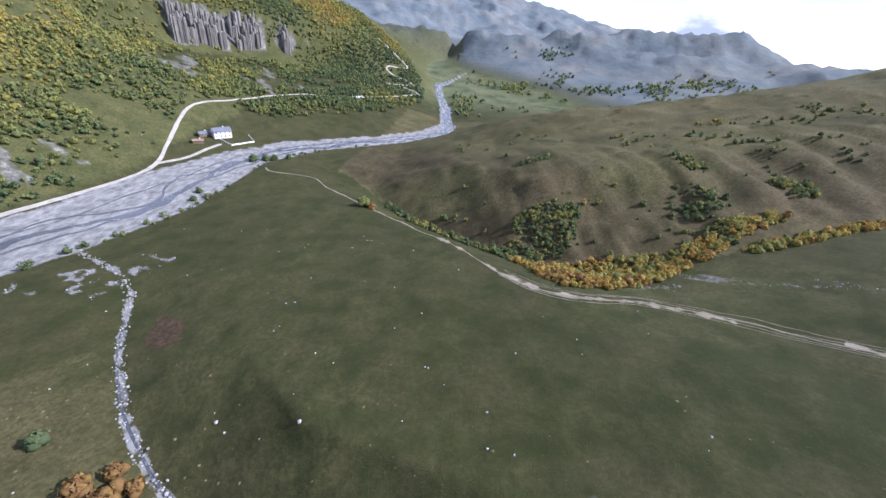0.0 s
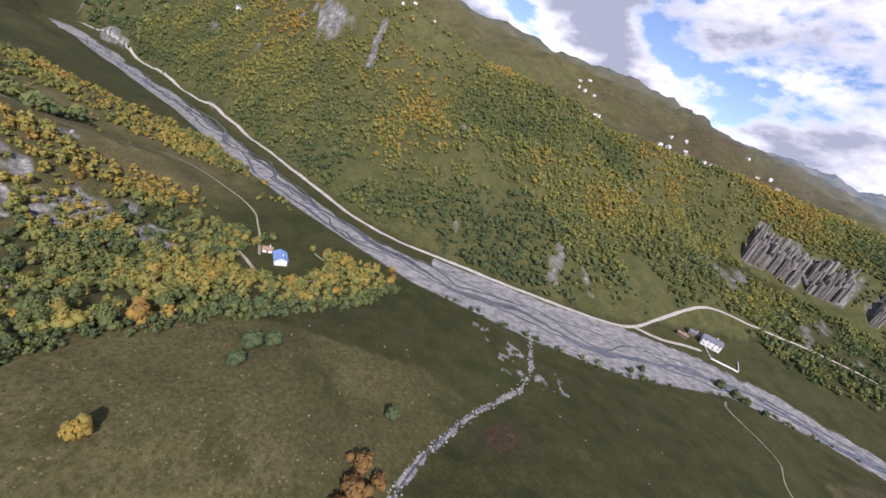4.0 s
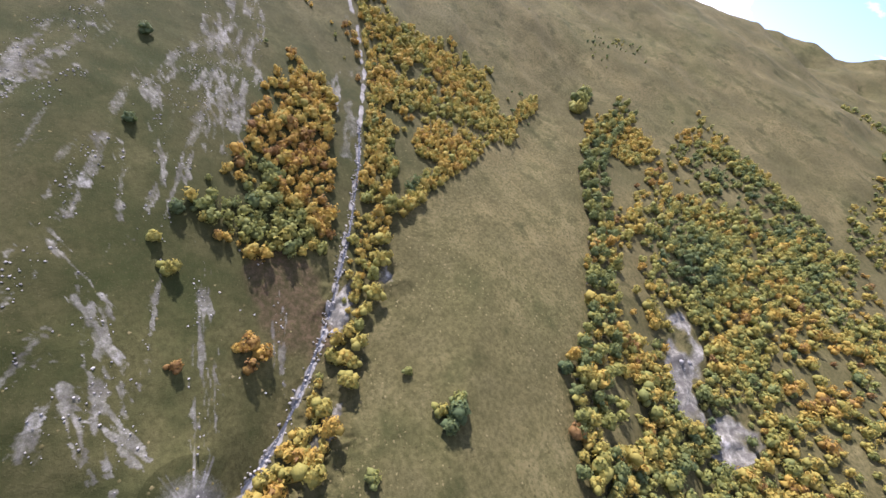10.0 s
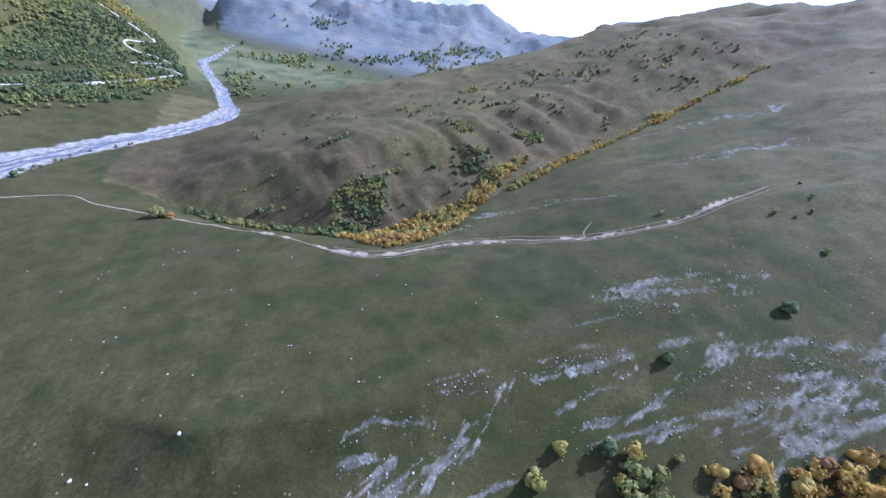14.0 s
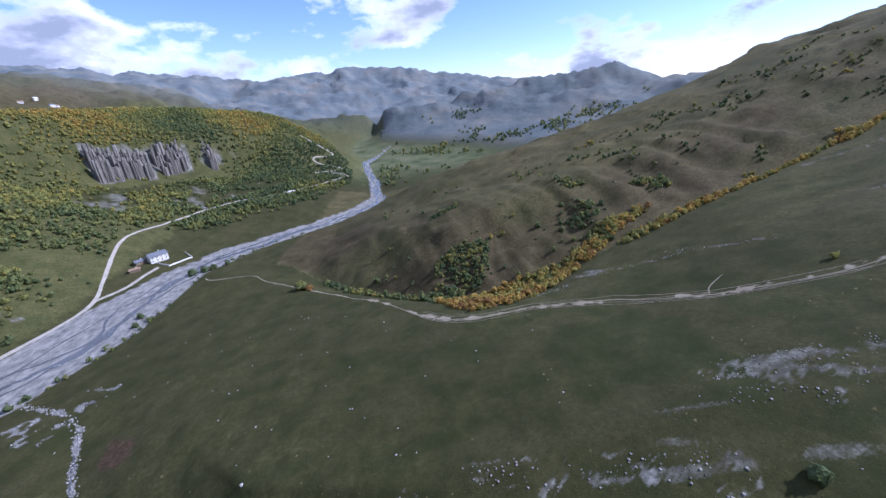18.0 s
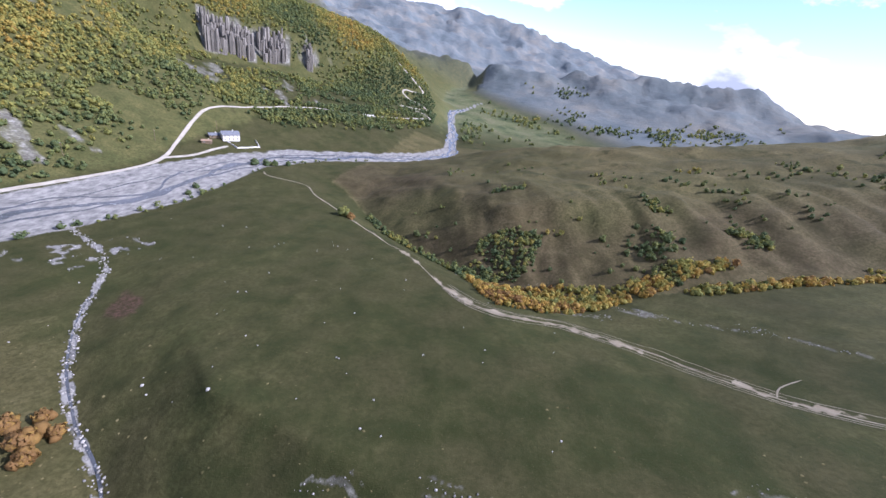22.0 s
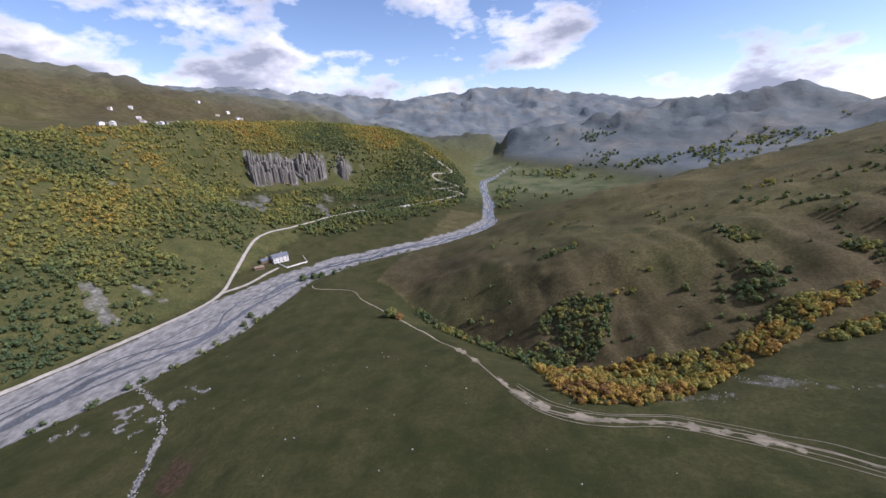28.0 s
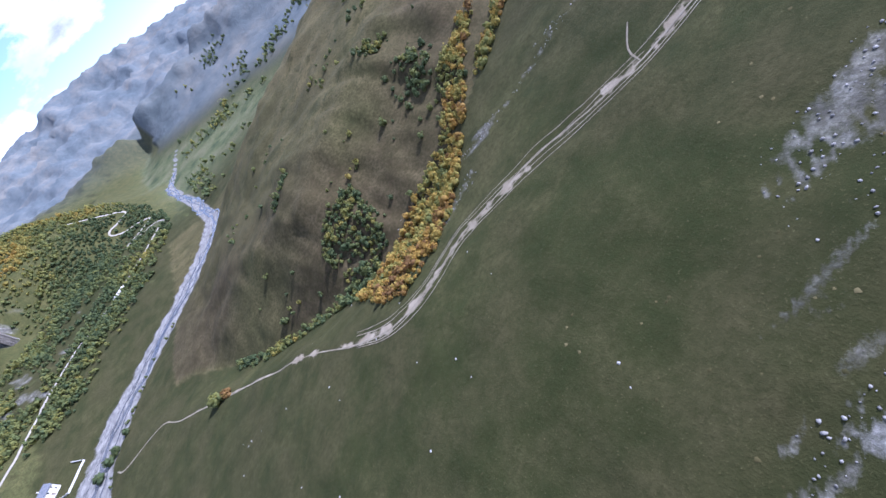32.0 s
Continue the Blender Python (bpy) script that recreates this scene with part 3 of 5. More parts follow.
def ground_material():
    m = Mat("alpine_turf", 0.95, 0.1)
    rock, gravel, earth = m.attr("cover")
    dry, rank, far = m.attr("grass")
    brown, field, red = m.attr("soil")
    big, mid, fine = m.noise(0.018, 6), m.noise(0.09, 8, 0.68), m.noise(0.7, 6, 0.7)
    tuft = m.noise(2.6, 3, 0.7)
    patch = m.noise(0.045, 5, 0.62)
    green = m.ramp(mid, (0.30, (0.022, 0.028, 0.009)), (0.52, (0.037, 0.041, 0.014)), (0.72, (0.058, 0.058, 0.022)))
    straw = m.ramp(mid, (0.26, (0.080, 0.063, 0.029)), (0.50, (0.150, 0.123, 0.056)), (0.75, (0.250, 0.208, 0.105)))
    col = m.mix(m.math("MULTIPLY", dry, m.ramp(big, (0.3, (0.3,) * 3), (0.65, (1, 1, 1)))), green, straw)
    col = m.mix(m.ramp(patch, (0.44, (0, 0, 0)), (0.66, (0.65,) * 3)), col, (0.063, 0.055, 0.025))
    col = m.mix(m.ramp(patch, (0.30, (0.55,) * 3), (0.44, (0, 0, 0))), col, (0.027, 0.036, 0.011))
    col = m.mix(brown, col, m.ramp(mid, (0.30, (0.038, 0.027, 0.016)), (0.52, (0.074, 0.054, 0.032)), (0.72, (0.12, 0.092, 0.054))))
    col = m.mix(red, col, m.ramp(fine, (0.35, (0.050, 0.030, 0.020)), (0.65, (0.105, 0.060, 0.045))))
    col = m.mix(field, col, m.ramp(m.noise(0.02, 6, 0.7), (0.36, (0.05, 0.07, 0.035)), (0.46, (0.11, 0.13, 0.06)), (0.62, (0.17, 0.165, 0.095))))
    col = m.mix(m.math("MULTIPLY", rank, 0.65), col, m.ramp(mid, (0.34, (0.062, 0.072, 0.026)), (0.62, (0.125, 0.118, 0.044))))
    col = m.mix(m.ramp(fine, (0.36, (0.7,) * 3), (0.60, (0, 0, 0))), col, (0.030, 0.032, 0.011))
    col = m.mix(m.ramp(tuft, (0.60, (0, 0, 0)), (0.74, (0.4,) * 3)), col, (0.15, 0.135, 0.062))
    stone = m.ramp(m.noise(0.42, 9, 0.74), (0.32, (0.085, 0.083, 0.074)), (0.50, (0.19, 0.184, 0.156)), (0.66, (0.35, 0.340, 0.296)))
    streak = m.noise(0.5, 6, 0.65, m.stretch(1.0, 1.0, 0.10))
    stone = m.mix(m.ramp(streak, (0.38, (0.75,) * 3), (0.58, (0, 0, 0))), stone, (0.105, 0.098, 0.09))
    crag = m.noise(0.16, 6, 0.7, m.stretch(1.0, 1.0, 0.3))
    stone = m.mix(m.ramp(crag, (0.40, (0.8,) * 3), (0.50, (0, 0, 0))), stone, (0.075, 0.07, 0.064))
    stone = m.mix(m.ramp(crag, (0.56, (0, 0, 0)), (0.68, (0.7,) * 3)), stone, (0.44, 0.43, 0.41))
    pebble = m.ramp(m.noise(0.28, 8, 0.7, m.stretch(1.0, 0.55, 1.0)), (0.34, (0.105, 0.104, 0.102)), (0.5, (0.205, 0.200, 0.190)), (0.68, (0.33, 0.32, 0.30)))
    mud = m.ramp(mid, (0.35, (0.20, 0.165, 0.115)), (0.65, (0.36, 0.315, 0.24)))
    col = m.mix(sharpen(m, earth, fine), col, mud)
    col = m.mix(sharpen(m, rock, m.noise(1.3, 8, 0.78), 2.6), col, stone)
    col = m.mix(sharpen(m, gravel, fine), col, pebble)
    # far slopes: grey-green ground with pale blue distance haze put into the colour
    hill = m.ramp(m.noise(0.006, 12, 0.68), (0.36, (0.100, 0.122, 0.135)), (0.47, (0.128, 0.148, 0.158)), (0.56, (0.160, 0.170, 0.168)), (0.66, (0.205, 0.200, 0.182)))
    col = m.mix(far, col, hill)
    small = m.math("ADD", m.math("MULTIPLY", fine, 0.012), m.math("MULTIPLY", tuft, 0.008))
    m.bump(m.math("ADD", small, m.math("MULTIPLY", far, m.noise(0.010, 10, 0.60))), 0.7, 18.0)
    return m.colour(col)


def build_ground():
    i = np.arange(NA)
    j = np.arange(NR - 1)
    a, b = np.meshgrid(i, j, indexing="ij")
    an = (a + 1) % NA
    faces = np.stack([a * NR + b, a * NR + b + 1, an * NR + b + 1, an * NR + b], -1).reshape(-1, 4)
    centre = NA * NR
    verts = np.concatenate([np.stack([GX, GY, LAND], -1).reshape(-1, 3), [[HUB[0], HUB[1], LAND[:, 0].mean()]]])
    me = fill(bpy.data.meshes.new("ground"), verts, faces)
    bm = bmesh.new()
    bm.from_mesh(me)
    bm.verts.ensure_lookup_table()
    for k in range(NA):
        bm.faces.new((bm.verts[centre], bm.verts[k * NR], bm.verts[((k + 1) % NA) * NR]))
    bm.to_mesh(me)
    bm.free()
    x, y = verts[:, 0], verts[:, 1]
    rock, gravel, earth, dry, rank = cover(x, y)
    r = np.hypot(x - HUB[0], y - HUB[1])
    z = verts[:, 2]
    # share of the haze-tinted far colour, growing with distance from the hub
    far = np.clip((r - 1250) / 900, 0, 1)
    gl = to_line(x, y, GULLY)
    brown = np.clip(gl[2] * gl[0] / 6, 0, 1) * (x > -150) * (y > 190) * np.clip((700 - x) / 100, 0, 1) * np.clip((560 - y) / 60, 0, 1)
    brown = brown * (1 - 0.85 * np.clip((gl[0] - 55) / 40 + 0.5 * vnoise(x, y, 40, 138, 3), 0, 1))
    brown = np.maximum(brown * (0.65 + 0.35 * vnoise(x, y, 60, 38, 4)) * (1 - 0.8 * np.clip(1.2 - to_line(x, y, HILL_CREST)[0] / 75 + 0.5 * vnoise(x, y, 30, 137, 3), 0, 1)), 0.6 * spot(x, y, -880, 900, 330, 330, 0, 0.5, 39) * (z > 115))
    field = np.clip((r - 620) / 150, 0, 1) * np.clip((16 - z) / 12, 0, 1) * (y > 560)
    # the haze tint begins nearer on the raised ground to the north
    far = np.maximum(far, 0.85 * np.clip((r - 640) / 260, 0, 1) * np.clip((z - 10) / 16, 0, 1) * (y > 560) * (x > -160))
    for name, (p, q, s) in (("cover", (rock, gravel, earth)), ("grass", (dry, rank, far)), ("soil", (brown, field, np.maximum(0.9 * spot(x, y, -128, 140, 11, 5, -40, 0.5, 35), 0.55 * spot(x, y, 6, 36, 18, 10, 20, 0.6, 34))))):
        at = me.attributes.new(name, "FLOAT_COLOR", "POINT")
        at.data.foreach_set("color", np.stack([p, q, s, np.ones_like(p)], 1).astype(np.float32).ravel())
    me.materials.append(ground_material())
    me.polygons.foreach_set("use_smooth", np.ones(len(me.polygons), bool))
    return tagged(new("ground", me), "steep alpine valley of autumn meadow, scree and rock", "ground", kind="structure")


ground = build_ground()

# ---------------------------------------------------------------- river, roads and paths as strips on the ground
def smooth_line(line, step):
    """A soft curve through the points of a line, as (x, y)."""
    p = np.array([q[:2] for q in line], float)
    p = np.concatenate([[2 * p[0] - p[1]], p, [2 * p[-1] - p[-2]]])
    out = []
    for k in range(1, len(p) - 2):
        n = max(2, int(np.hypot(*(p[k + 1] - p[k])) / step))
        t = np.linspace(0, 1, n, endpoint=False)[:, None]
        out.append(0.5 * (2 * p[k] + (p[k + 1] - p[k - 1]) * t + (2 * p[k - 1] - 5 * p[k] + 4 * p[k + 1] - p[k + 2]) * t ** 2 + (3 * p[k] - p[k - 1] - 3 * p[k + 1] + p[k + 2]) * t ** 3))
    out.append(p[-2:-1])
    return np.concatenate(out)


def strip(name, line, half, lift, material, step=3.0, wander=0.0, seed=1, across=5, crown=0.0):
    """A ribbon of ground cover that follows a line and lies on the land."""
    c = smooth_line(line, step) if len(line[0]) == 3 or step else np.array(line)
    d = np.gradient(c, axis=0)
    d /= np.hypot(d[:, 0], d[:, 1])[:, None] + 1e-9
    side = np.stack([-d[:, 1], d[:, 0]], 1)
    s = np.arange(len(c)) * step
    c = c + side * (wander * vnoise(s, s * 0 + seed * 7.7, 45, seed, 4))[:, None]
    w = half * (1 + (0.75 if wander > 5 else 0.35) * vnoise(s, s * 0 + 3.3, 22, seed + 5, 3))
    w[0] *= 0.3
    w[-1] *= 0.3
    u = np.linspace(-1, 1, across)
    pts = c[:, None] + side[:, None] * (w[:, None] * u[None])[:, :, None]
    z = ground_z(pts[..., 0], pts[..., 1])
    z = np.maximum(z, z.mean(1, keepdims=True) - 0.3) + lift + crown * (1 - u[None] ** 2)
    verts = np.concatenate([pts, z[..., None]], -1).reshape(-1, 3)
    i, j = np.meshgrid(np.arange(len(c) - 1), np.arange(across - 1), indexing="ij")
    f = np.stack([i * across + j, i * across + j + 1, (i + 1) * across + j + 1, (i + 1) * across + j], -1).reshape(-1, 4)[:, ::-1]
    me = fill(bpy.data.meshes.new(name), verts, f)
    me.materials.append(material)
    me.polygons.foreach_set("use_smooth", np.ones(len(me.polygons), bool))
    return new(name, me)


def water_material():
    m = Mat("river_water", 0.22, 0.5)
    m.bump(m.noise(1.4, 4, 0.6), 0.35, 0.2)
    foam = m.ramp(m.noise(0.7, 6, 0.7), (0.56, (0, 0, 0)), (0.70, (0.6,) * 3))
    return m.colour(m.mix(foam, m.ramp(m.noise(0.05, 4), (0.3, (0.05, 0.056, 0.066)), (0.7, (0.10, 0.105, 0.12))), (0.5, 0.52, 0.55)))


def dust_material(name, a, b):
    m = Mat(name, 0.95, 0.1)
    m.bump(m.noise(1.2, 5), 0.5, 0.15)
    return m.colour(m.ramp(m.noise(0.22, 7, 0.65), (0.32, a), (0.68, b)))


WATER = water_material()
ROAD = dust_material("road_dust", (0.27, 0.245, 0.205), (0.42, 0.39, 0.34))
TRACK = dust_material("trodden_path", (0.17, 0.145, 0.10), (0.31, 0.275, 0.21))


def between(t, n=40):
    """A line down the gravel bed: 0 along the road's edge, 1 along the bank."""
    a, b = smooth_line(ROAD_EDGE, 12), smooth_line(BANK, 12)
    k = np.linspace(0, 1, n)
    pa = np.stack([np.interp(k, np.linspace(0, 1, len(a)), a[:, i]) for i in (0, 1)], 1)
    pb = np.stack([np.interp(k, np.linspace(0, 1, len(b)), b[:, i]) for i in (0, 1)], 1)
    # pair each place on the bank with the nearest on the road's edge
    near = np.array([a[np.argmin(np.hypot(*(a - q).T))] for q in pb])
    return [(*(near[i] * (1 - t) + pb[i] * t), 0.0) for i in range(n)]


for i, (t, half, wander) in enumerate(((0.58, 2.3, 17.0), (0.70, 1.1, 14.0), (0.44, 1.0, 20.0), (0.34, 0.5, 9.0))):
    tagged(strip("river_channel", [p for p in between(t) if p[0] > -730], half, 0.10 + 0.03 * i, WATER, 3.0, wander, 31 + i), "shallow grey-blue braided river channel on pale gravel", "river", "braided river channels", "structure")
ROAD_LINE = [(x - 3.5, y + 1.5, z) for x, y, z in ROAD_EDGE[2:9]] + [(-290, 335, 3), (-314, 385, 12), (-321, 425, 19), (-314, 448, 20), (-290, 515, 17), (-255, 570, 13), (-222, 606, 11), (-185, 670, 12), (-158, 738, 14)]
tagged(strip("road", ROAD_LINE, 1.5, 0.25, ROAD, 3.0, 1.0, 41), "pale dusty unpaved valley road", "road", kind="structure")
SWITCH = [(-158, 738, 14), (-176, 752, 22), (-215, 735, 32), (-180, 785, 36), (-235, 800, 46), (-205, 840, 50), (-270, 860, 66)]
HOUSE_LANE = [(-274, 300, 1), (-266, 322, 2), (-264, 345, 3), (-262, 362, 4)]
tagged(strip("mountain_road", SWITCH, 1.5, 0.5, ROAD, 3.0, 0.6, 43), "pale switchback road climbing a wooded slope", "road", kind="structure")
tagged(strip("side_road", HOUSE_LANE, 1.5, 0.27, ROAD, 2.0, 0.5, 42), "pale dusty lane to the riverside house", "road", kind="structure")
for i, (off, half) in enumerate(((0, 0.36), (1.8, 0.2), (-1.7, 0.22), (3.4, 0.16), (-3.2, 0.14))):
    tagged(strip("cattle_track", [(x - off * 0.4, y - off, z) for x, y, z in RIM[6 if off else 3:len(RIM) - i % 3]], half * 0.8, 0.12, TRACK, 1.5, 2.2, 50 + i), "narrow pale cattle track trodden along the meadow rim", "path", "cattle tracks", "structure")
tagged(strip("stream_bed", STREAM[3:15], 0.35, 0.08, WATER, 1.5, 1.8, 57), "thin grey trickle in a stony stream bed", "stream", kind="structure")

for name, line, half in (("footpath", [(-203, 330, 3), (-192, 322, 3), (-157, 318, 6), (-136, 298, 9), (-94, 266, 16), (-60, 236, 24)], 0.45), ("footpath", [(-250, 2, 0), (-232, 14, 0), (-216, 30, 0), (-212, 48, 0), (-224, 58, 0), (-244, 60, 0), (-256, 48, 0)], 0.8), ("footpath", [(-296, -174, 0), (-290, -140, 0), (-300, -110, 0), (-322, -70, 0), (-300, -10, 0), (-270, 10, 0), (-236, 22, 0)], 0.7), ("footpath", [(86, 144, 0), (90, 150, 0), (98, 155, 0)], 0.2)):
    tagged(strip(name, line, half, 0.14, TRACK, 2.0, 1.5, 61), "narrow pale trodden footpath through grass", "path", "footpaths", "structure")

FALL = dust_material("white_water", (0.42, 0.44, 0.46), (0.7, 0.72, 0.74))
tagged(strip("waterfall", [(-164, -104, 0), (-161, -92, 0), (-158, -80, 0), (-157, -68, 0)], 0.5, 0.4, FALL, 1.5, 0.8, 66), "thin white waterfall down a pale ravine cliff", "waterfall", kind="structure")

# ---------------------------------------------------------------- woods
PHI = (1 + 5 ** 0.5) / 2
ICO = np.array([(-1, PHI, 0), (1, PHI, 0), (-1, -PHI, 0), (1, -PHI, 0), (0, -1, PHI), (0, 1, PHI), (0, -1, -PHI), (0, 1, -PHI), (PHI, 0, -1), (PHI, 0, 1), (-PHI, 0, -1), (-PHI, 0, 1)]) / math.hypot(1, PHI)
ICO_F = np.array([(0, 11, 5), (0, 5, 1), (0, 1, 7), (0, 7, 10), (0, 10, 11), (1, 5, 9), (5, 11, 4), (11, 10, 2), (10, 7, 6), (7, 1, 8), (3, 9, 4), (3, 4, 2), (3, 2, 6), (3, 6, 8), (3, 8, 9), (4, 9, 5), (2, 4, 11), (6, 2, 10), (8, 6, 7), (9, 8, 1)])


def leaf_material():
    """Leaves from deep green over olive and gold to rust, by the tone that each tree carries."""
    m = Mat("leaves", 0.8, 0.2)
    tone, _, _ = m.attr("tone")
    col = m.ramp(tone, (0.04, (0.092, 0.128, 0.058)), (0.24, (0.162, 0.190, 0.068)), (0.42, (0.258, 0.256, 0.072)), (0.58, (0.365, 0.300, 0.076)), (0.76, (0.440, 0.285, 0.064)), (0.92, (0.225, 0.128, 0.051)))
    speck = m.noise(2.2, 3, 0.7)
    col = m.mix(m.ramp(speck, (0.34, (0.3,) * 3), (0.52, (0, 0, 0))), col, (0.045, 0.050, 0.018))
    m.colour(col)
    # light that shines through the leaves
    thin = m.t.nodes.new("ShaderNodeBsdfTranslucent")
    both = m.t.nodes.new("ShaderNodeMixShader")
    both.inputs[0].default_value = 0.38
    m.link(col, thin.inputs["Color"])
    m.link(m.bsdf.outputs[0], both.inputs[1])
    m.link(thin.outputs[0], both.inputs[2])
    m.link(both.outputs[0], m.t.nodes["Material Output"].inputs["Surface"])
    return m.m


LEAVES = leaf_material()
BARK = dust_material("bark", (0.10, 0.085, 0.065), (0.28, 0.26, 0.23))


def crowns(places, size, tone, seed, puffs=2, leaves=24, leaf=0.42, tall=1.15):
    """Verts, faces and tones of many crowns: rough inner puffs and loose sprays of leaves round them."""
    g = np.random.default_rng(seed)
    n = len(places)
    k = n * puffs
    rs = np.repeat(size, puffs)
    r = rs * g.uniform(0.5, 0.72, k)
    off = g.normal(0, 0.34, (k, 3)) * rs[:, None]
    off[:, 2] = np.abs(off[:, 2]) * tall + r * 0.7
    v1 = (np.repeat(places, puffs, 0) + off)[:, None] + ICO[None] * r[:, None, None] * g.uniform(0.6, 1.2, (k, 12, 1))
    f1 = ICO_F[None] + (np.arange(k) * 12)[:, None, None]
    # shade inside the crown put into the tone: puffs sit below the sprays
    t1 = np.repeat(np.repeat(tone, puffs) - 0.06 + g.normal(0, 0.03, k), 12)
    q = n * leaves
    s = np.repeat(size, leaves)
    d = g.normal(0, 1, (q, 3))
    d /= np.linalg.norm(d, axis=1)[:, None]
    lobes = 0.78 + 0.30 * np.sin(d[:, 0] * 5 + np.repeat(g.uniform(0, 6, n), leaves)) * np.cos(d[:, 2] * 4 + d[:, 1] * 4 + np.repeat(g.uniform(0, 6, n), leaves))
    c = np.repeat(places, leaves, 0) + d * (s * lobes * g.uniform(0.7, 1.1, q))[:, None] * np.array([1, 1, tall]) + np.stack([0 * s, 0 * s, s * tall * 0.85], 1)
    a = g.normal(0, 1, (q, 3))
    a -= d * (a * d).sum(1)[:, None] * 0.55
    a /= np.linalg.norm(a, axis=1)[:, None]
    b = np.cross(d, a)
    b /= np.linalg.norm(b, axis=1)[:, None] + 1e-9
    w = (s * leaf * g.uniform(0.6, 1.25, q))[:, None]
    tri = np.stack([c - a * w - b * w * 0.5, c + a * w * 0.9 - b * w * 0.6, c + b * w * 1.05], 1)
    f2 = np.arange(q * 3).reshape(-1, 3) + len(v1) * 12
    t2 = np.repeat(np.repeat(tone, leaves) + g.normal(0, 0.05, q), 3)
    return np.concatenate([v1.reshape(-1, 3), tri.reshape(-1, 3)]), np.concatenate([f1.reshape(-1, 3), f2]), np.concatenate([t1, t2])


def leafy(name, v, f, t):
    me = fill(bpy.data.meshes.new(name), v, f)
    at = me.attributes.new("tone", "FLOAT_COLOR", "POINT")
    at.data.foreach_set("color", np.repeat(np.clip(t, 0, 1)[:, None], 4, 1).astype(np.float32).ravel())
    me.materials.append(LEAVES)
    return me


def scatter(x0, x1, y0, y1, step, seed):
    g = np.random.default_rng(seed)
    x, y = np.meshgrid(np.arange(x0, x1, step), np.arange(y0, y1, step))
    x, y = x.ravel() + g.uniform(-0.5, 0.5, x.size) * step, y.ravel() + g.uniform(-0.5, 0.5, y.size) * step
    return x, y, g


def wood(name, where, tones, step, box, size, label, seed, puffs=2, leaves=24, leaf=0.42):
    x, y, g = scatter(*box, step, seed)
    keep = g.random(len(x)) < where(x, y)
    x, y = x[keep], y[keep]
    s = g.uniform(*size, len(x)) * (0.75 + 0.5 * g.random(len(x)) ** 2)
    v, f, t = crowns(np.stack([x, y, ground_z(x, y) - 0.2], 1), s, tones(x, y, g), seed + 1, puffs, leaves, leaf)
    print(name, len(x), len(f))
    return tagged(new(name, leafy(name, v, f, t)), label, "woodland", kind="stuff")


def bare(x, y):
    rock, gravel, earth, _, _ = cover(x, y)
    return np.maximum(np.maximum(rock, gravel), earth) > 0.35


def off_road(x, y, half=5.0):
    return (to_line(x, y, ROAD_LINE)[0] > half) & (to_line(x, y, SWITCH)[0] > 4)


WEST_RIM = WALL_CREST + PLATEAU[1:]


def west_wood(x, y):
    d, a, s = to_line(x, y, ROAD_EDGE)
    t, _, ts = to_line(x, y, TOE)
    z = ground_z(x, y)
    n = vnoise(x, y, 70, 71, 4, 0.55)
    crest = to_line(x, y, WEST_RIM)
    inside = (s > 0) & (d > 9) & ((crest[2] < 0) | (crest[0] < 14)) & (y < 900) & (y > -900)
    inside &= (y < 300) | (ts > 0) | (t < 6)
    low = np.clip((z - 10) / 40, 0, 1)
    dens = np.clip(0.38 + 1.5 * n + 0.5 * low, 0, 1)
    clear = spot(x, y, -332, 345, 40, 24, 20, 0.4, 72) + spot(x, y, -318, 110, 26, 16, 60, 0.5, 74) + spot(x, y, -300, 560, 60, 18, 60, 0.6, 76) + 0.9 * spot(x, y, -398, 498, 52, 30, -35, 0.5, 78) + 0.8 * spot(x, y, -330, 575, 44, 16, -45, 0.6, 79)
    cl = to_line(x, y, CLIFF_FOOT)
    clear = clear + (cl[2] < 0) * (cl[0] < 26) * (cl[1] > 0.20) * (cl[1] < 0.58) * 0.85
    return inside * dens * np.clip(1 - clear, 0.04, 1) * ~bare(x, y) * off_road(x, y)


def west_tones(x, y, g):
    z = ground_z(x, y)
    return 0.30 + 0.5 * vnoise(x, y, 90, 81, 4, 0.6) + 0.0022 * (z - 55) + g.normal(0, 0.085, len(x))


wood("west_woodland", west_wood, west_tones, 3.9, (-760, -130, -420, 920), (1.4, 3.3), "dense autumn birch and shrub woodland on the steep valley wall", 101, 2, 22)


def far_wood(x, y):
    d, a, s = to_line(x, y, ROAD_EDGE)
    n = vnoise(x, y, 90, 171, 4, 0.55)
    b, ba, bs = to_line(x, y, BANK)
    r = np.hypot(x - HUB[0], y - HUB[1])
    west = (s > 0) & (d > 12) & (y < -300) & (ground_z(x, y) < 260)
    south = (bs < 0) & (b > 15) & (to_line(x, y, SPUR_CREST)[2] > 0) & (y < -120)
    return (west | south) * np.clip(0.55 + 1.2 * n, 0, 1) * (r < 1500)


wood("upper_valley_woodland", far_wood, west_tones, 8.5, (-1400, -290, -1250, 60), (3.2, 5.0), "autumn woodland on the slopes of the upper valley", 105, 2, 14, 0.5)


def north_wood(x, y):
    n = vnoise(x, y, 110, 172, 5, 0.62)
    b, _, bs = to_line(x, y, BANK)
    return (bs < 0) * (b > 10) * np.clip(-0.12 + 2.2 * n, 0, 0.8) * (to_line(x, y, HILL_CREST)[0] > 90) * np.clip((110 - ground_z(x, y)) / 50, 0, 1)


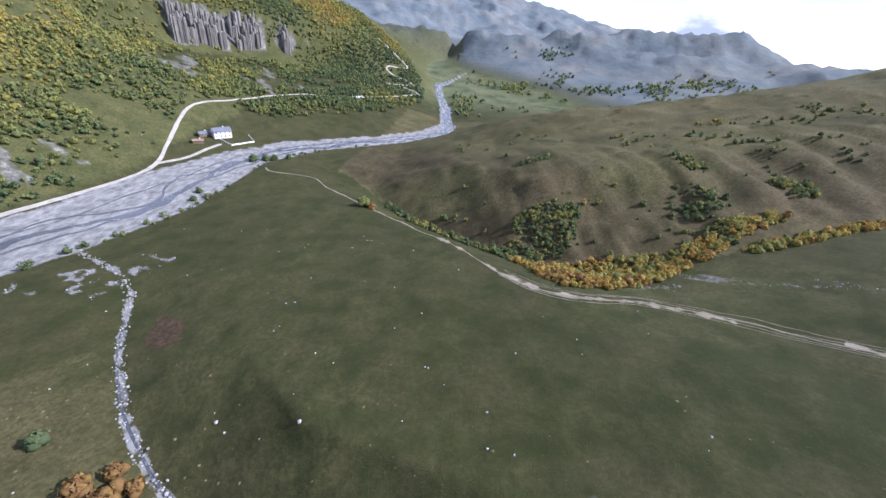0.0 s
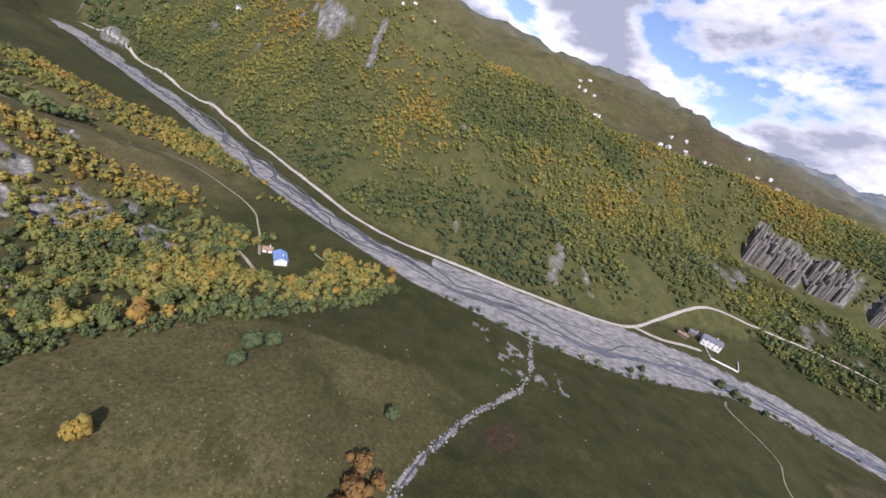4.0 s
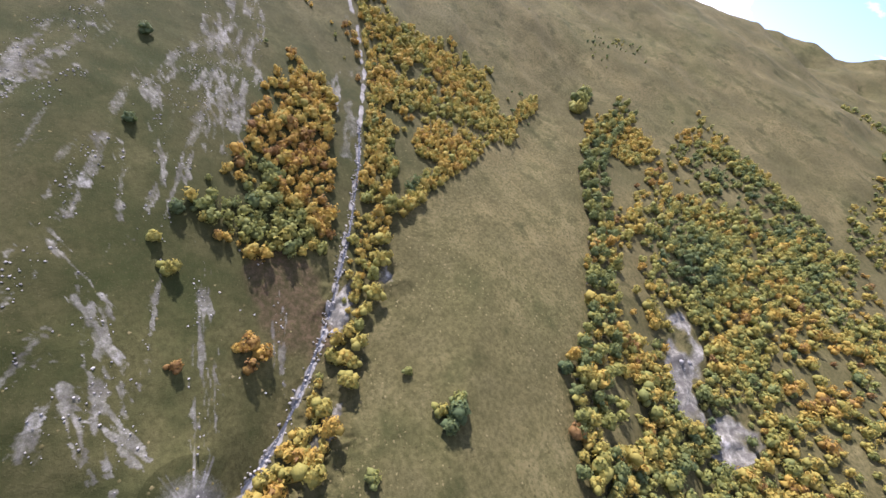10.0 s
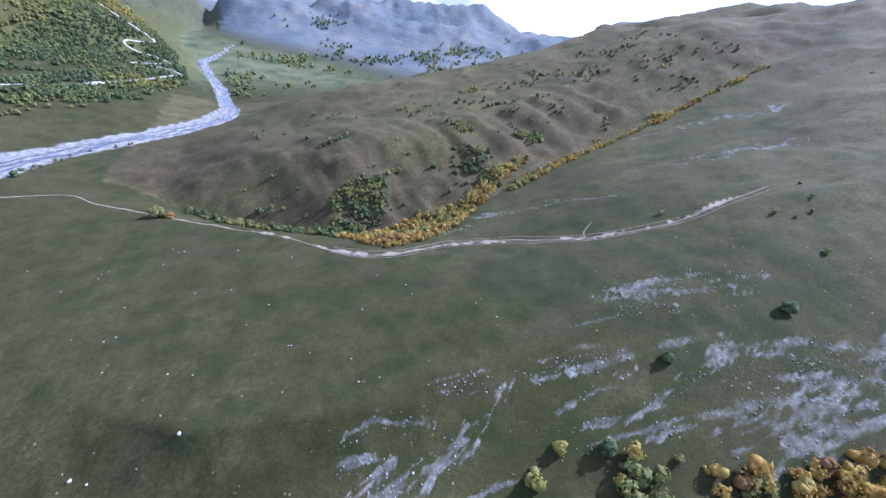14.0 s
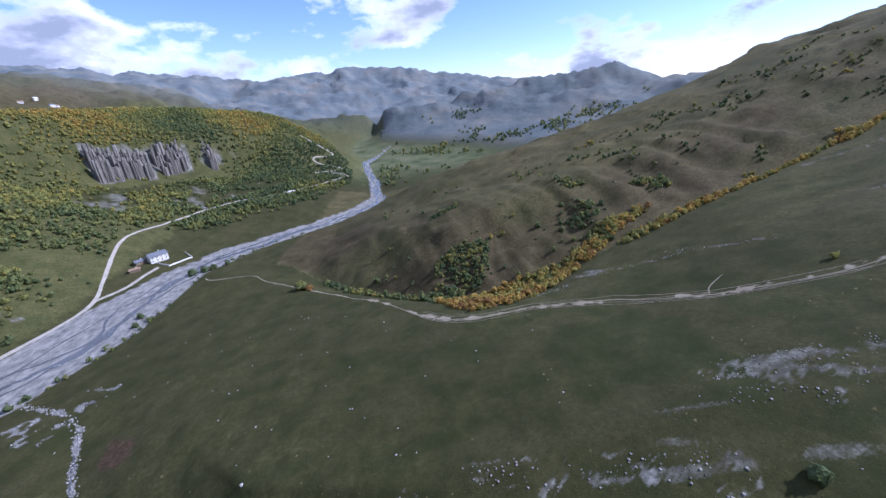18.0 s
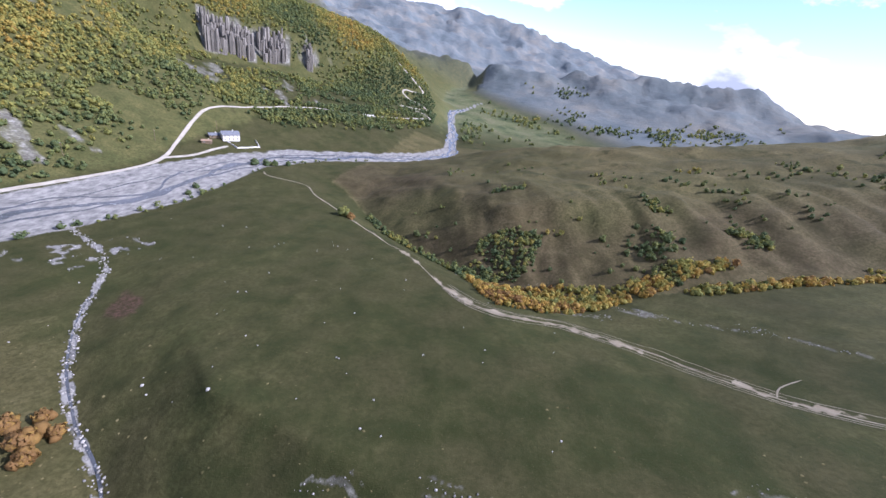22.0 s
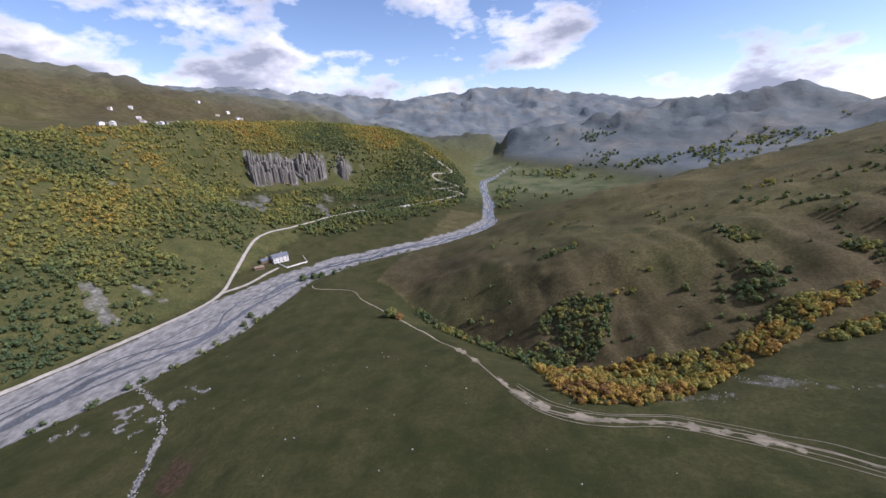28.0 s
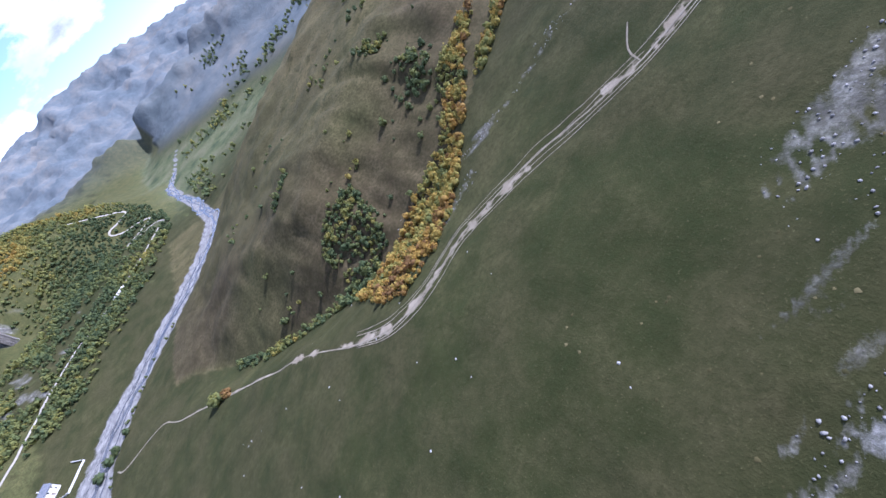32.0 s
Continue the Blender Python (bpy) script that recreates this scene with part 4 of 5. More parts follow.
wood("far_valley_woodland", north_wood, lambda x, y, g: 0.20 + 0.3 * vnoise(x, y, 90, 173, 3) + g.normal(0, 0.1, len(x)), 10.0, (-100, 900, 640, 1500), (3.0, 5.0), "dark autumn woodland on far valley slopes", 107, 2, 10, 0.5)


def ravine_wood(x, y):
    lip = to_line(x, y, MEADOW_LIP + RIDGE_WOOD[1:])
    d, a, s = to_line(x, y, RAVINE)
    n = vnoise(x, y, 30, 73, 4, 0.6)
    inside = (lip[2] < 0) & (lip[0] > 2.5) & (x < 170) & (y > -300) & (d < 75)
    flat = spot(x, y, -238, 34, 26, 22, 0, 0.3, 73)
    meadow = (np.abs(lip[0] - 26) < 10) * (x > -60) * (n < 0.1)
    dens = np.clip(1.0 - (d - 20) / 60, 0.35, 1) * np.clip(0.75 + 1.1 * n, 0, 1)
    return inside * dens * ~bare(x, y) * (flat < 0.3) * np.where(meadow, 0.25, 1)


def ravine_tones(x, y, g):
    d, a, s = to_line(x, y, RAVINE)
    return 0.39 + 0.42 * vnoise(x, y, 40, 83, 3, 0.6) + 0.003 * np.clip(d - 15, 0, 60) + g.normal(0, 0.14, len(x))


wood("ravine_woodland", ravine_wood, ravine_tones, 3.0, (-260, 170, -300, 100), (1.4, 3.1), "green and yellowing trees filling a steep ravine", 111, 3, 66, 0.25)


def in_side(x, y):
    return to_line(x, y, BANK)[2] < 0


GOLD_UP = [(-168, -146), (-216, -168), (-224, -128), (-200, -107), (-171, -112)]
GOLD_MID = [(-238, -112), (-258, -100), (-262, -74), (-276, -44), (-268, -24), (-252, -34), (-245, -70), (-231, -92)]
GOLD_LOW = [(-190, -58), (-221, -74), (-233, -50), (-216, -29), (-195, -38)]


def spur_wood(x, y):
    d, a, s = to_line(x, y, RAVINE)
    n = vnoise(x, y, 48, 75, 4, 0.6)
    south = (s < 0) & (d > 55) & (d < 330) & (y > -560)
    cd, ca, cs = to_line(x, y, SPUR_CREST)
    crest = np.where(cs < 0, np.clip((cd - 12) / 10, 0, 1), np.clip((cd - 78) / 30, 0, 1))
    gold = inside(x + 7 * n, y + 7 * n, GOLD_UP) | inside(x + 5 * n, y + 5 * n, GOLD_MID) | inside(x + 5 * n, y + 5 * n, GOLD_LOW)
    lone = 0.012 * np.clip((90 - cd) / 30, 0, 1) * (y < -70)
    return np.clip(south * np.clip(0.42 + 1.6 * n, 0, 1) * crest * ~bare(x, y) + lone + gold * np.clip(0.9 + n, 0, 1), 0, 1) * (x > -420) * in_side(x, y) * (spot(x, y, -238, 34, 28, 24, 0, 0.3, 73) < 0.3)


def spur_tones(x, y, g):
    gold = inside(x, y, GOLD_UP) | inside(x, y, GOLD_MID) | inside(x, y, GOLD_LOW)
    return np.where(gold, 0.50, 0.42) + 0.35 * vnoise(x, y, 40, 85, 4, 0.6) + g.normal(0, 0.10, len(x))


wood("spur_woodland", spur_wood, spur_tones, 3.7, (-420, 420, -560, 20), (1.2, 2.8), "golden autumn scrub among pale cliffs on a spur", 121, 2, 36, 0.34)


def stream_wood(x, y):
    d, a, s = to_line(x, y, STREAM)
    n = vnoise(x, y, 20, 77, 4, 0.6)
    south = (s < 0) & (d > 2) & (d < 10 + 16 * np.clip((a - 0.35) * 4, 0, 1) + 8 * n) & (a > 0.27)
    knoll = spot(x, y, 142, -62, 56, 46, -30, 0.7, 86)
    ridge = to_line(x, y, [(35, 8, 0), (43, -6, 0), (70, -42, 0), (100, -83, 0), (148, -142, 0)])[0]
    head = spot(x, y, 103, -188, 34, 24, 20, 0.6, 187)
    north = inside(x + 5 * n, y + 5 * n, [(80, 46), (127, 27), (113, 12), (48, 18), (24, 27), (18, 50), (35, 70), (52, 52)]) * 1.0 + spot(x, y, -4, 50, 9, 4, 25, 0.4, 89)
    return np.clip((south | (knoll > 0.5) | (head > 0.5) | (ridge < 4 + 3 * n)) * np.clip(0.75 + 1.3 * n, 0, 1) + north * np.clip(0.62 + 1.3 * n, 0, 1), 0, 1) * np.clip((275 - x) / 130, 0, 1) * np.where(bare(x, y), 0.2, 1) * (d > 2.2)


def stream_tones(x, y, g):
    d, a, s = to_line(x, y, STREAM)
    dark = spot(x, y, 32, 46, 12, 20, -15, 0.6, 90) + spot(x, y, 74, -18, 9, 9, 0, 0.3, 190) + spot(x, y, 52, 42, 5, 7, 0, 0.3, 96) + spot(x, y, 62, -14, 10, 6, 0, 0.3, 91)
    return 0.62 + 0.22 * vnoise(x, y, 22, 88, 3, 0.6) - 0.38 * np.clip(dark, 0, 1) + 0.12 * (s > 0) + g.normal(0, 0.09, len(x))


wood("stream_woodland", stream_wood, stream_tones, 2.5, (-60, 330, -230, 90), (1.0, 2.7), "golden and green scrub along a steep stony gully", 131, 3, 66, 0.25)


WEDGE = [(-9, 224), (-3, 190), (10, 177), (27, 181), (42, 190), (68, 211), (92, 231), (126, 252), (124, 260), (96, 250), (70, 229), (33, 227)]
THICKET = [(-6, 258), (8, 264), (30, 266), (28, 246), (20, 232), (0, 228), (-12, 228)]


def gully_wood(x, y):
    d, a, s = to_line(x, y, GULLY)
    n = vnoise(x, y, 24, 79, 4, 0.6)
    strip_ = (s * d < 2 + 3 * n) & (s * d > -4 - 4 * n) & (x > 95) & (a < 0.9)
    strip_ |= inside(x + 4 * n, y + 4 * n, WEDGE)
    dark = inside(x + 8 * n, y + 10 * n, THICKET) * np.clip(0.7 + 1.4 * n, 0, 1) + (spot(x, y, 91, 262, 10, 14, 0, 0.7, 93) + spot(x, y, 93, 302, 9, 9, 0, 0.7, 97) + spot(x, y, 0, 308, 10, 5, 30, 0.7, 98) + spot(x, y, 143, 284, 12, 9, 0, 0.8, 99)) * 0.45
    hill = (s > 0) * (d < 150) * (x > -60) * (x < 420) * (0.03 + 0.05 * (x > 60)) * np.clip(-0.1 + 3.5 * n, 0, 2)
    return np.clip(strip_ * np.clip(0.85 + 1.2 * n, 0, 1) + dark + hill + (d < 3) * (a > 0.12) * (a < 0.36) * 0.7, 0, 1)


def gully_tones(x, y, g):
    d, a, s = to_line(x, y, GULLY)
    strip_ = inside(x, y, WEDGE) | ((d < 9) & (x > 95))
    return np.where(strip_, 0.64, 0.20) + 0.42 * vnoise(x, y, 16, 89, 4, 0.6) + g.normal(0, 0.13, len(x))


wood("gully_woodland", gully_wood, gully_tones, 2.0, (-90, 420, 180, 480), (0.8, 2.0), "orange and yellow birch strip along a gully", 141, 3, 50, 0.32)


def slope_scrub(x, y):
    n = vnoise(x, y, 55, 174, 4, 0.6)
    return (x > 120) * np.clip(-0.25 + 1.6 * n, 0, 0.6) * (0.10 + 0.25 * (y < 40)) * ~bare(x, y)


wood("slope_scrub", slope_scrub, lambda x, y, g: 0.34 + 0.4 * vnoise(x, y, 60, 175, 3) + g.normal(0, 0.12, len(x)), 4.0, (110, 620, -330, 240), (0.9, 1.9), "low olive and golden scrub on a steep grass slope", 109, 2, 20, 0.36)


def hedge_wood(x, y):
    lip = to_line(x, y, MEADOW_LIP)
    n = vnoise(x, y, 14, 94, 3)
    bank = to_line(x, y, BANK)
    return ((lip[0] < 5 + 3 * n) & (lip[1] < 0.75)) * 0.8 + ((bank[0] < 3) & (bank[1] > 0.55) & (bank[1] < 0.75)) * 0.10


wood("hedge_scrub", hedge_wood, lambda x, y, g: 0.18 + g.normal(0, 0.08, len(x)), 2.6, (-260, -60, -60, 480), (1.2, 2.0), "dark green scrub along the meadow's edge", 151, 2, 40, 0.34)

# ---------------------------------------------------------------- rock: stones, blocks and the columnar cliff
def stone_material(name, lo, mid, hi):
    m = Mat(name, 0.9, 0.2)
    pick = m.math("ADD", m.math("MULTIPLY", m.geo.outputs["Random Per Island"], 0.55), m.math("MULTIPLY", m.noise(0.8, 6, 0.7), 0.5))
    m.bump(m.noise(3.0, 5, 0.7), 0.8, 0.15)
    return m.colour(m.ramp(pick, (0.15, lo), (0.5, mid), (0.85, hi)))


PALE = stone_material("pale_limestone", (0.13, 0.128, 0.122), (0.24, 0.232, 0.22), (0.38, 0.365, 0.345))
GREY = stone_material("grey_shale", (0.085, 0.085, 0.09), (0.17, 0.168, 0.165), (0.33, 0.32, 0.31))


def stones(name, x, y, size, material, label, seed, sink=0.25, tall=1.0, category="rocks"):
    """Many angular stones that sit in the ground, one mesh."""
    g = np.random.default_rng(seed)
    n = len(x)
    s = size[:, None, None]
    stretch = g.uniform(0.6, 1.3, (n, 1, 3)) * np.array([1, 1, 0.75 * tall])
    v = ICO[None] * s * stretch * g.uniform(0.7, 1.2, (n, 12, 1))
    a = g.uniform(0, 6.28, n)
    c, sn = np.cos(a)[:, None], np.sin(a)[:, None]
    v = np.stack([v[..., 0] * c - v[..., 1] * sn, v[..., 0] * sn + v[..., 1] * c, v[..., 2]], -1)
    v += np.stack([x, y, ground_z(x, y) + size * (0.5 - sink)], 1)[:, None]
    f = ICO_F[None] + (np.arange(n) * 12)[:, None, None]
    me = fill(bpy.data.meshes.new(name), v.reshape(-1, 3), f.reshape(-1, 3))
    me.materials.append(material)
    print(name, n)
    return tagged(new(name, me), label, category, kind="stuff")


def on_bare(box, step, seed, patch):
    x, y, g = scatter(*box, step, seed)
    keep = g.random(len(x)) < patch(x, y)
    return x[keep], y[keep], g


def scars_share(x, y):
    best = np.zeros(len(x))
    for i, (x0, y0, x1, y1, half) in enumerate(SCARS):
        best = np.maximum(best, spot(x, y, (x0 + x1) / 2, (y0 + y1) / 2, math.dist((x0, y0), (x1, y1)) / 2 + half, half, math.degrees(math.atan2(y1 - y0, x1 - x0)), 0.9, 60 + i))
    return best * np.clip(0.45 + 1.9 * vnoise(x, y, 3.0, 61, 3, 0.7), 0, 1)


def cliffs_share(x, y):
    best = np.zeros(len(x))
    for i, (cx, cy, rx, ry, turn) in enumerate(CLIFFS):
        best = np.maximum(best, spot(x, y, cx, cy, rx, ry, turn, 0.7, 90 + i))
    return best * np.clip(0.75 + 1.3 * vnoise(x, y, 9, 62, 4), 0, 1)


sx, sy, sg = on_bare((-45, 330, 30, 260), 1.05, 201, lambda x, y: scars_share(x, y) * 0.75)
stones("scar_rubble", sx, sy, sg.uniform(0.07, 0.42, len(sx)) ** 1.3, PALE, "pale limestone rubble on bare meadow scars", 202)
cx, cy, cg = on_bare((-290, 40, -160, 45), 1.9, 203, lambda x, y: cliffs_share(x, y) * 0.05)
stones("cliff_blocks", cx, cy, cg.uniform(0.5, 1.3, len(cx)), GREY, "grey and pale broken rock of the ravine cliffs", 204, 0.85, 2.2)
bx, by, bg = scatter(-225, 200, 0, 200, 0.9, 205)
bd, ba, bs_ = to_line(bx, by, STREAM)
keep = bg.random(len(bx)) < np.clip(1.4 - bd / 1.6, 0, 1) * 0.6 * (ba < 0.62) + spot(bx, by, -188, 172, 30, 15, 25, 0.8, 32) * np.clip(-0.15 + 1.2 * vnoise(bx, by, 4, 33, 3), 0, 1) * 0.5
stones("stream_stones", bx[keep], by[keep], bg.uniform(0.15, 0.55, keep.sum()), PALE, "pale stones strewn along the dry stream bed", 206)


def tussocks():
    """Small dry tufts of grass over the spur's back and the meadow near it."""
    x, y, g = scatter(-150, 170, -190, 130, 1.25, 211)
    back, along, side = to_line(x, y, SPUR_BACK)
    n = vnoise(x, y, 25, 212, 3)
    keep = (g.random(len(x)) < np.clip((70 - back) / 35, 0.05, 1) * np.clip(0.5 + 1.2 * n, 0, 1) * 0.75) & ~bare(x, y)
    x, y = x[keep], y[keep]
    k = len(x)
    s = g.uniform(0.18, 0.5, k)
    ring = np.array([(math.cos(a), math.sin(a), 0.0) for a in np.arange(4) * math.pi / 2] + [(0.2, 0.1, 0.8)])
    v = ring[None] * s[:, None, None] * g.uniform(0.7, 1.3, (k, 5, 1)) + np.stack([x, y, ground_z(x, y) - 0.05], 1)[:, None]
    f = np.array([(0, 1, 4), (1, 2, 4), (2, 3, 4), (3, 0, 4)])[None] + (np.arange(k) * 5)[:, None, None]
    m = Mat("dry_tuft", 0.95, 0.1)
    mat = m.colour(m.ramp(m.geo.outputs["Random Per Island"], (0.1, (0.045, 0.042, 0.017)), (0.6, (0.085, 0.073, 0.032)), (0.95, (0.15, 0.128, 0.062))))
    me = fill(bpy.data.meshes.new("grass_tussocks"), v.reshape(-1, 3), f.reshape(-1, 3))
    me.materials.append(mat)
    print("tussocks", k)
    tagged(new("grass_tussocks", me), "dry straw-coloured grass tussocks on the spur", "grass", kind="stuff")


tussocks()


def part(name, me, material, parent, label="", m=None):
    """A mesh, or a bmesh turned into one, as a part under a thing."""
    if isinstance(me, bmesh.types.BMesh):
        bm, me = me, bpy.data.meshes.new(name)
        bm.to_mesh(me)
        bm.free()
    if material and not me.materials:
        me.materials.append(material)
    ob = new(name, me)
    ob.parent = parent
    if m is not None:
        ob.matrix_basis = m
    return tagged(ob, label)


def empty(name, m, label, category, group=""):
    ob = new(name)
    ob.empty_display_size = 0.5
    ob.matrix_basis = m
    return tagged(ob, label, category, group)


def basalt_cliff():
    """The dark columnar cliff on the valley wall: columns side by side, each its own piece."""
    m = Mat("basalt", 0.9, 0.2)
    info = m.t.nodes.new("ShaderNodeObjectInfo")
    streak = m.noise(0.5, 6, 0.7, m.stretch(1, 1, 0.12))
    pick = m.math("ADD", m.math("MULTIPLY", info.outputs["Random"], 0.22), m.math("MULTIPLY", m.noise(0.28, 8, 0.75, m.stretch(1, 1, 0.35)), 0.75))
    m.bump(streak, 0.9, 0.5)
    mat = m.colour(m.ramp(pick, (0.28, (0.075, 0.070, 0.062)), (0.48, (0.165, 0.150, 0.132)), (0.72, (0.29, 0.265, 0.235))))
    home = empty("basalt_cliff", pose(-408, 640, 40), "grey columnar basalt cliff on the wooded valley wall", "cliff")
    home["kind"] = "structure"
    meshes = []
    g = random.Random(5)
    for k in range(4):
        bm = bmesh.new()
        rings = []
        for h, w in ((-0.1, 1.1), (0.35, 1.02), (0.75, 1.0), (0.97, 0.86), (1.0, 0.55)):
            rings.append([bm.verts.new((w * math.cos(a) * g.uniform(0.88, 1.1), w * math.sin(a) * g.uniform(0.88, 1.1), h + (g.uniform(-0.02, 0.02) if 0 < h < 1 else 0))) for a in [i * math.pi / 3 for i in range(6)]])
        for lo, hi in zip(rings[:-1], rings[1:]):
            for i in range(6):
                bm.faces.new((lo[i], lo[(i + 1) % 6], hi[(i + 1) % 6], hi[i]))
        bm.faces.new(rings[-1])
        me = bpy.data.meshes.new("column")
        bm.to_mesh(me)
        bm.free()
        me.materials.append(mat)
        meshes.append(me)
    foot = smooth_line(CLIFF_FOOT, 2.4)
    top = smooth_line(CLIFF_TOP, 2.4)
    s = np.arange(len(foot)) / len(foot)
    for i, p in enumerate(foot):
        if not 0.20 < s[i] < 0.56 or (s[i] > 0.46 and vnoise(np.array([i * 2.4]), np.array([9.0]), 9, 47, 2)[0] < 0.05):
            continue
        q = top[np.argmin(np.hypot(*(top - p).T))]
        for row in range(3):
            f = 0.05 + 0.27 * row + g.uniform(-0.08, 0.08)
            x, y = p + (q - p) * f
            zb = float(ground_z(p[0], p[1])) - 3
            zt = float(ground_z(q[0], q[1])) + g.uniform(-9, 4) - (2 - row) * 9
            if vnoise(np.array([i * 2.4]), np.array([row * 3.0]), 16, 44, 2)[0] > 0.20 or zt - zb < 6:
                continue
            w = g.uniform(1.3, 3.4)
            zt -= abs(g.gauss(0, 5))
            ob = part("column", g.choice(meshes), None, home, m=Matrix.Translation((x + 408, y - 640, zb - 40)) @ Matrix.Rotation(g.uniform(0, 6), 4, "Z") @ Matrix.Diagonal((w, w, zt - zb, 1)))


basalt_cliff()

# ---------------------------------------------------------------- single trees and bushes
def tree_kind(tone, size, tall, seed, trunk=True):
    """One tree or bush at the origin: trunk with limbs, and a crown of leaf sprays."""
    g = random.Random(seed)
    home = empty("tree" if trunk else "bush", pose(0, 0, -500), "", "")
    bm = bmesh.new()
    stems = [(0, 0, size * 1.3 * tall, 0.07 * size)] + [(math.cos(a) * size * 0.55, math.sin(a) * size * 0.55, size * g.uniform(0.8, 1.3) * tall, 0.035 * size) for a in (0.4, 2.3, 4.4)]
    for tx, ty, tz, r in stems:
        lo = [bm.verts.new((r * math.cos(a), r * math.sin(a), -0.3)) for a in (0, 1.26, 2.51, 3.77, 5.03)]
        mid = [bm.verts.new((tx * 0.4 + 0.75 * r * math.cos(a), ty * 0.4 + 0.75 * r * math.sin(a), tz * 0.5)) for a in (0, 1.26, 2.51, 3.77, 5.03)]
        tip = bm.verts.new((tx, ty, tz))
        for i in range(5):
            bm.faces.new((lo[i], lo[(i + 1) % 5], mid[(i + 1) % 5], mid[i]))
            bm.faces.new((mid[i], mid[(i + 1) % 5], tip))
    part("trunk", bm, BARK, home)
    lift = 0.45 if trunk else 0.0
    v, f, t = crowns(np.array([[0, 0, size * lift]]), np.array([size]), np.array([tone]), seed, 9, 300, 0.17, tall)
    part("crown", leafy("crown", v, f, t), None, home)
    return home


def plant(kinds):
    """Sets single trees and bushes out on the land: kind, x, y, scale, label."""
    made = {}
    for kind, x, y, scale, label, group in kinds:
        tone, size, tall, trunk = KINDS[kind]
        if kind not in made:
            made[kind] = tree_kind(tone, size, tall, 300 + len(made), trunk)
        g = random.Random(int(x * 13 + y * 7))
        ob = copy_thing(made[kind], Matrix.LocRotScale((x, y, float(ground_z(x, y)) - 0.15), Euler((0, 0, g.uniform(0, 6.28))), None) @ Matrix.Scale(scale * g.uniform(0.92, 1.08), 4))
        ob.name = "tree" if trunk else "bush"
        tagged(ob, label, "tree" if trunk else "bush", group)
    for ob in made.values():
        for o in (*ob.children_recursive, ob):
            bpy.data.objects.remove(o)


KINDS = {
    "dark": (0.10, 2.6, 1.0, False), "olive": (0.36, 2.5, 1.0, False), "gold": (0.52, 2.5, 1.05, False), "rust": (0.93, 2.4, 0.95, False), "amber": (0.72, 2.4, 1.0, False),
    "green_tree": (0.22, 2.5, 1.35, True), "gold_tree": (0.55, 2.4, 1.4, True), "orange_tree": (0.72, 2.2, 1.45, True), "olive_tree": (0.40, 2.5, 1.3, True),
}
SINGLE = [
    ("dark", -128, 98.5, 1.0, "round dark green bush on open meadow", ""), ("rust", -107, 90, 1.2, "golden brown bush clump on the meadow", "meadow bush clump"), ("rust", -103, 95, 1.0, "golden brown bush clump on the meadow", "meadow bush clump"),
    ("rust", -99, 88, 1.5, "rust and gold bush at the edge of a dry rill", "meadow bush clump"), ("rust", -96, 93, 1.0, "rust brown bush at the edge of a dry rill", "meadow bush clump"), ("rust", -94, 85, 1.1, "golden brown bush at the edge of a dry rill", "meadow bush clump"),
    ("dark", -141, 48, 1.25, "dark round bush beside a twin on the meadow", "paired dark bushes"), ("dark", -145, 54, 1.2, "dark reddish bush beside a twin on the meadow", "paired dark bushes"), ("dark", -130, 47, 1.1, "dark green lone bush on the meadow", ""),
    ("amber", -95, 29, 1.1, "small orange-brown bush alone on dark turf", ""), ("dark", -38, 0, 1.3, "grey-green thicket on the spur's back", "spur thicket"), ("gold", -36, 3, 0.8, "golden bush within a grey-green thicket", "spur thicket"), ("dark", -41, 3, 1.0, "grey-green thicket on the spur's back", "spur thicket"), ("olive", -35, -2, 1.0, "olive thicket on the spur's back", "spur thicket"),
    ("olive", -45, 24, 0.8, "small olive bush on the spur", ""), ("olive", -22, 8, 0.6, "small olive bush on the spur", ""), ("orange_tree", -31, -51, 1.0, "slender bright orange tree at the ravine edge", ""), ("dark", -34, -46, 1.0, "dark green bush beside an orange tree", ""),
    ("olive", 150, -186, 2.6, "broad olive bush on the ridge crest", "ridge bushes"), ("gold", 140, -178, 2.2, "broad yellowing bush on the ridge crest", "ridge bushes"), ("olive", 160, -196, 2.0, "olive bush on the ridge crest", "ridge bushes"),
    ("olive", -101, 270, 1.5, "brown-green bush at the meadow rim", "rim bushes"), ("rust", -95, 268, 1.2, "brown bush at the meadow rim", "rim bushes"), ("dark", -219, 274, 1.0, "dark bush on the river bank", "river bank bushes"), ("dark", -214, 262, 0.8, "dark bush on the river bank", "river bank bushes"), ("dark", -221, 343, 1.3, "dark bush on the river bank", "river bank bushes"), ("dark", -214, 349, 1.2, "dark bush on the river bank", "river bank bushes"), ("dark", -208, 354, 1.1, "dark bush on the river bank", "river bank bushes"), ("dark", -200, 362, 1.0, "dark bush on the river bank", "river bank bushes"),
    ("dark", 58, 78, 0.7, "dark bush among meadow scars", ""), ("dark", 103, 78, 0.9, "dark bush among meadow scars", ""), ("gold", 12, 66, 0.8, "golden bush among meadow scars", ""), ("gold", 20, 70, 0.7, "golden bush among meadow scars", ""), ("rust", -12, 64, 0.6, "rust bush among meadow scars", ""), ("dark", 30, 66, 0.8, "dark bush among meadow scars", ""),
]
pick = random.Random(77)
lip_run = smooth_line(MEADOW_LIP[3:] + RIDGE_WOOD[1:], 5.0)
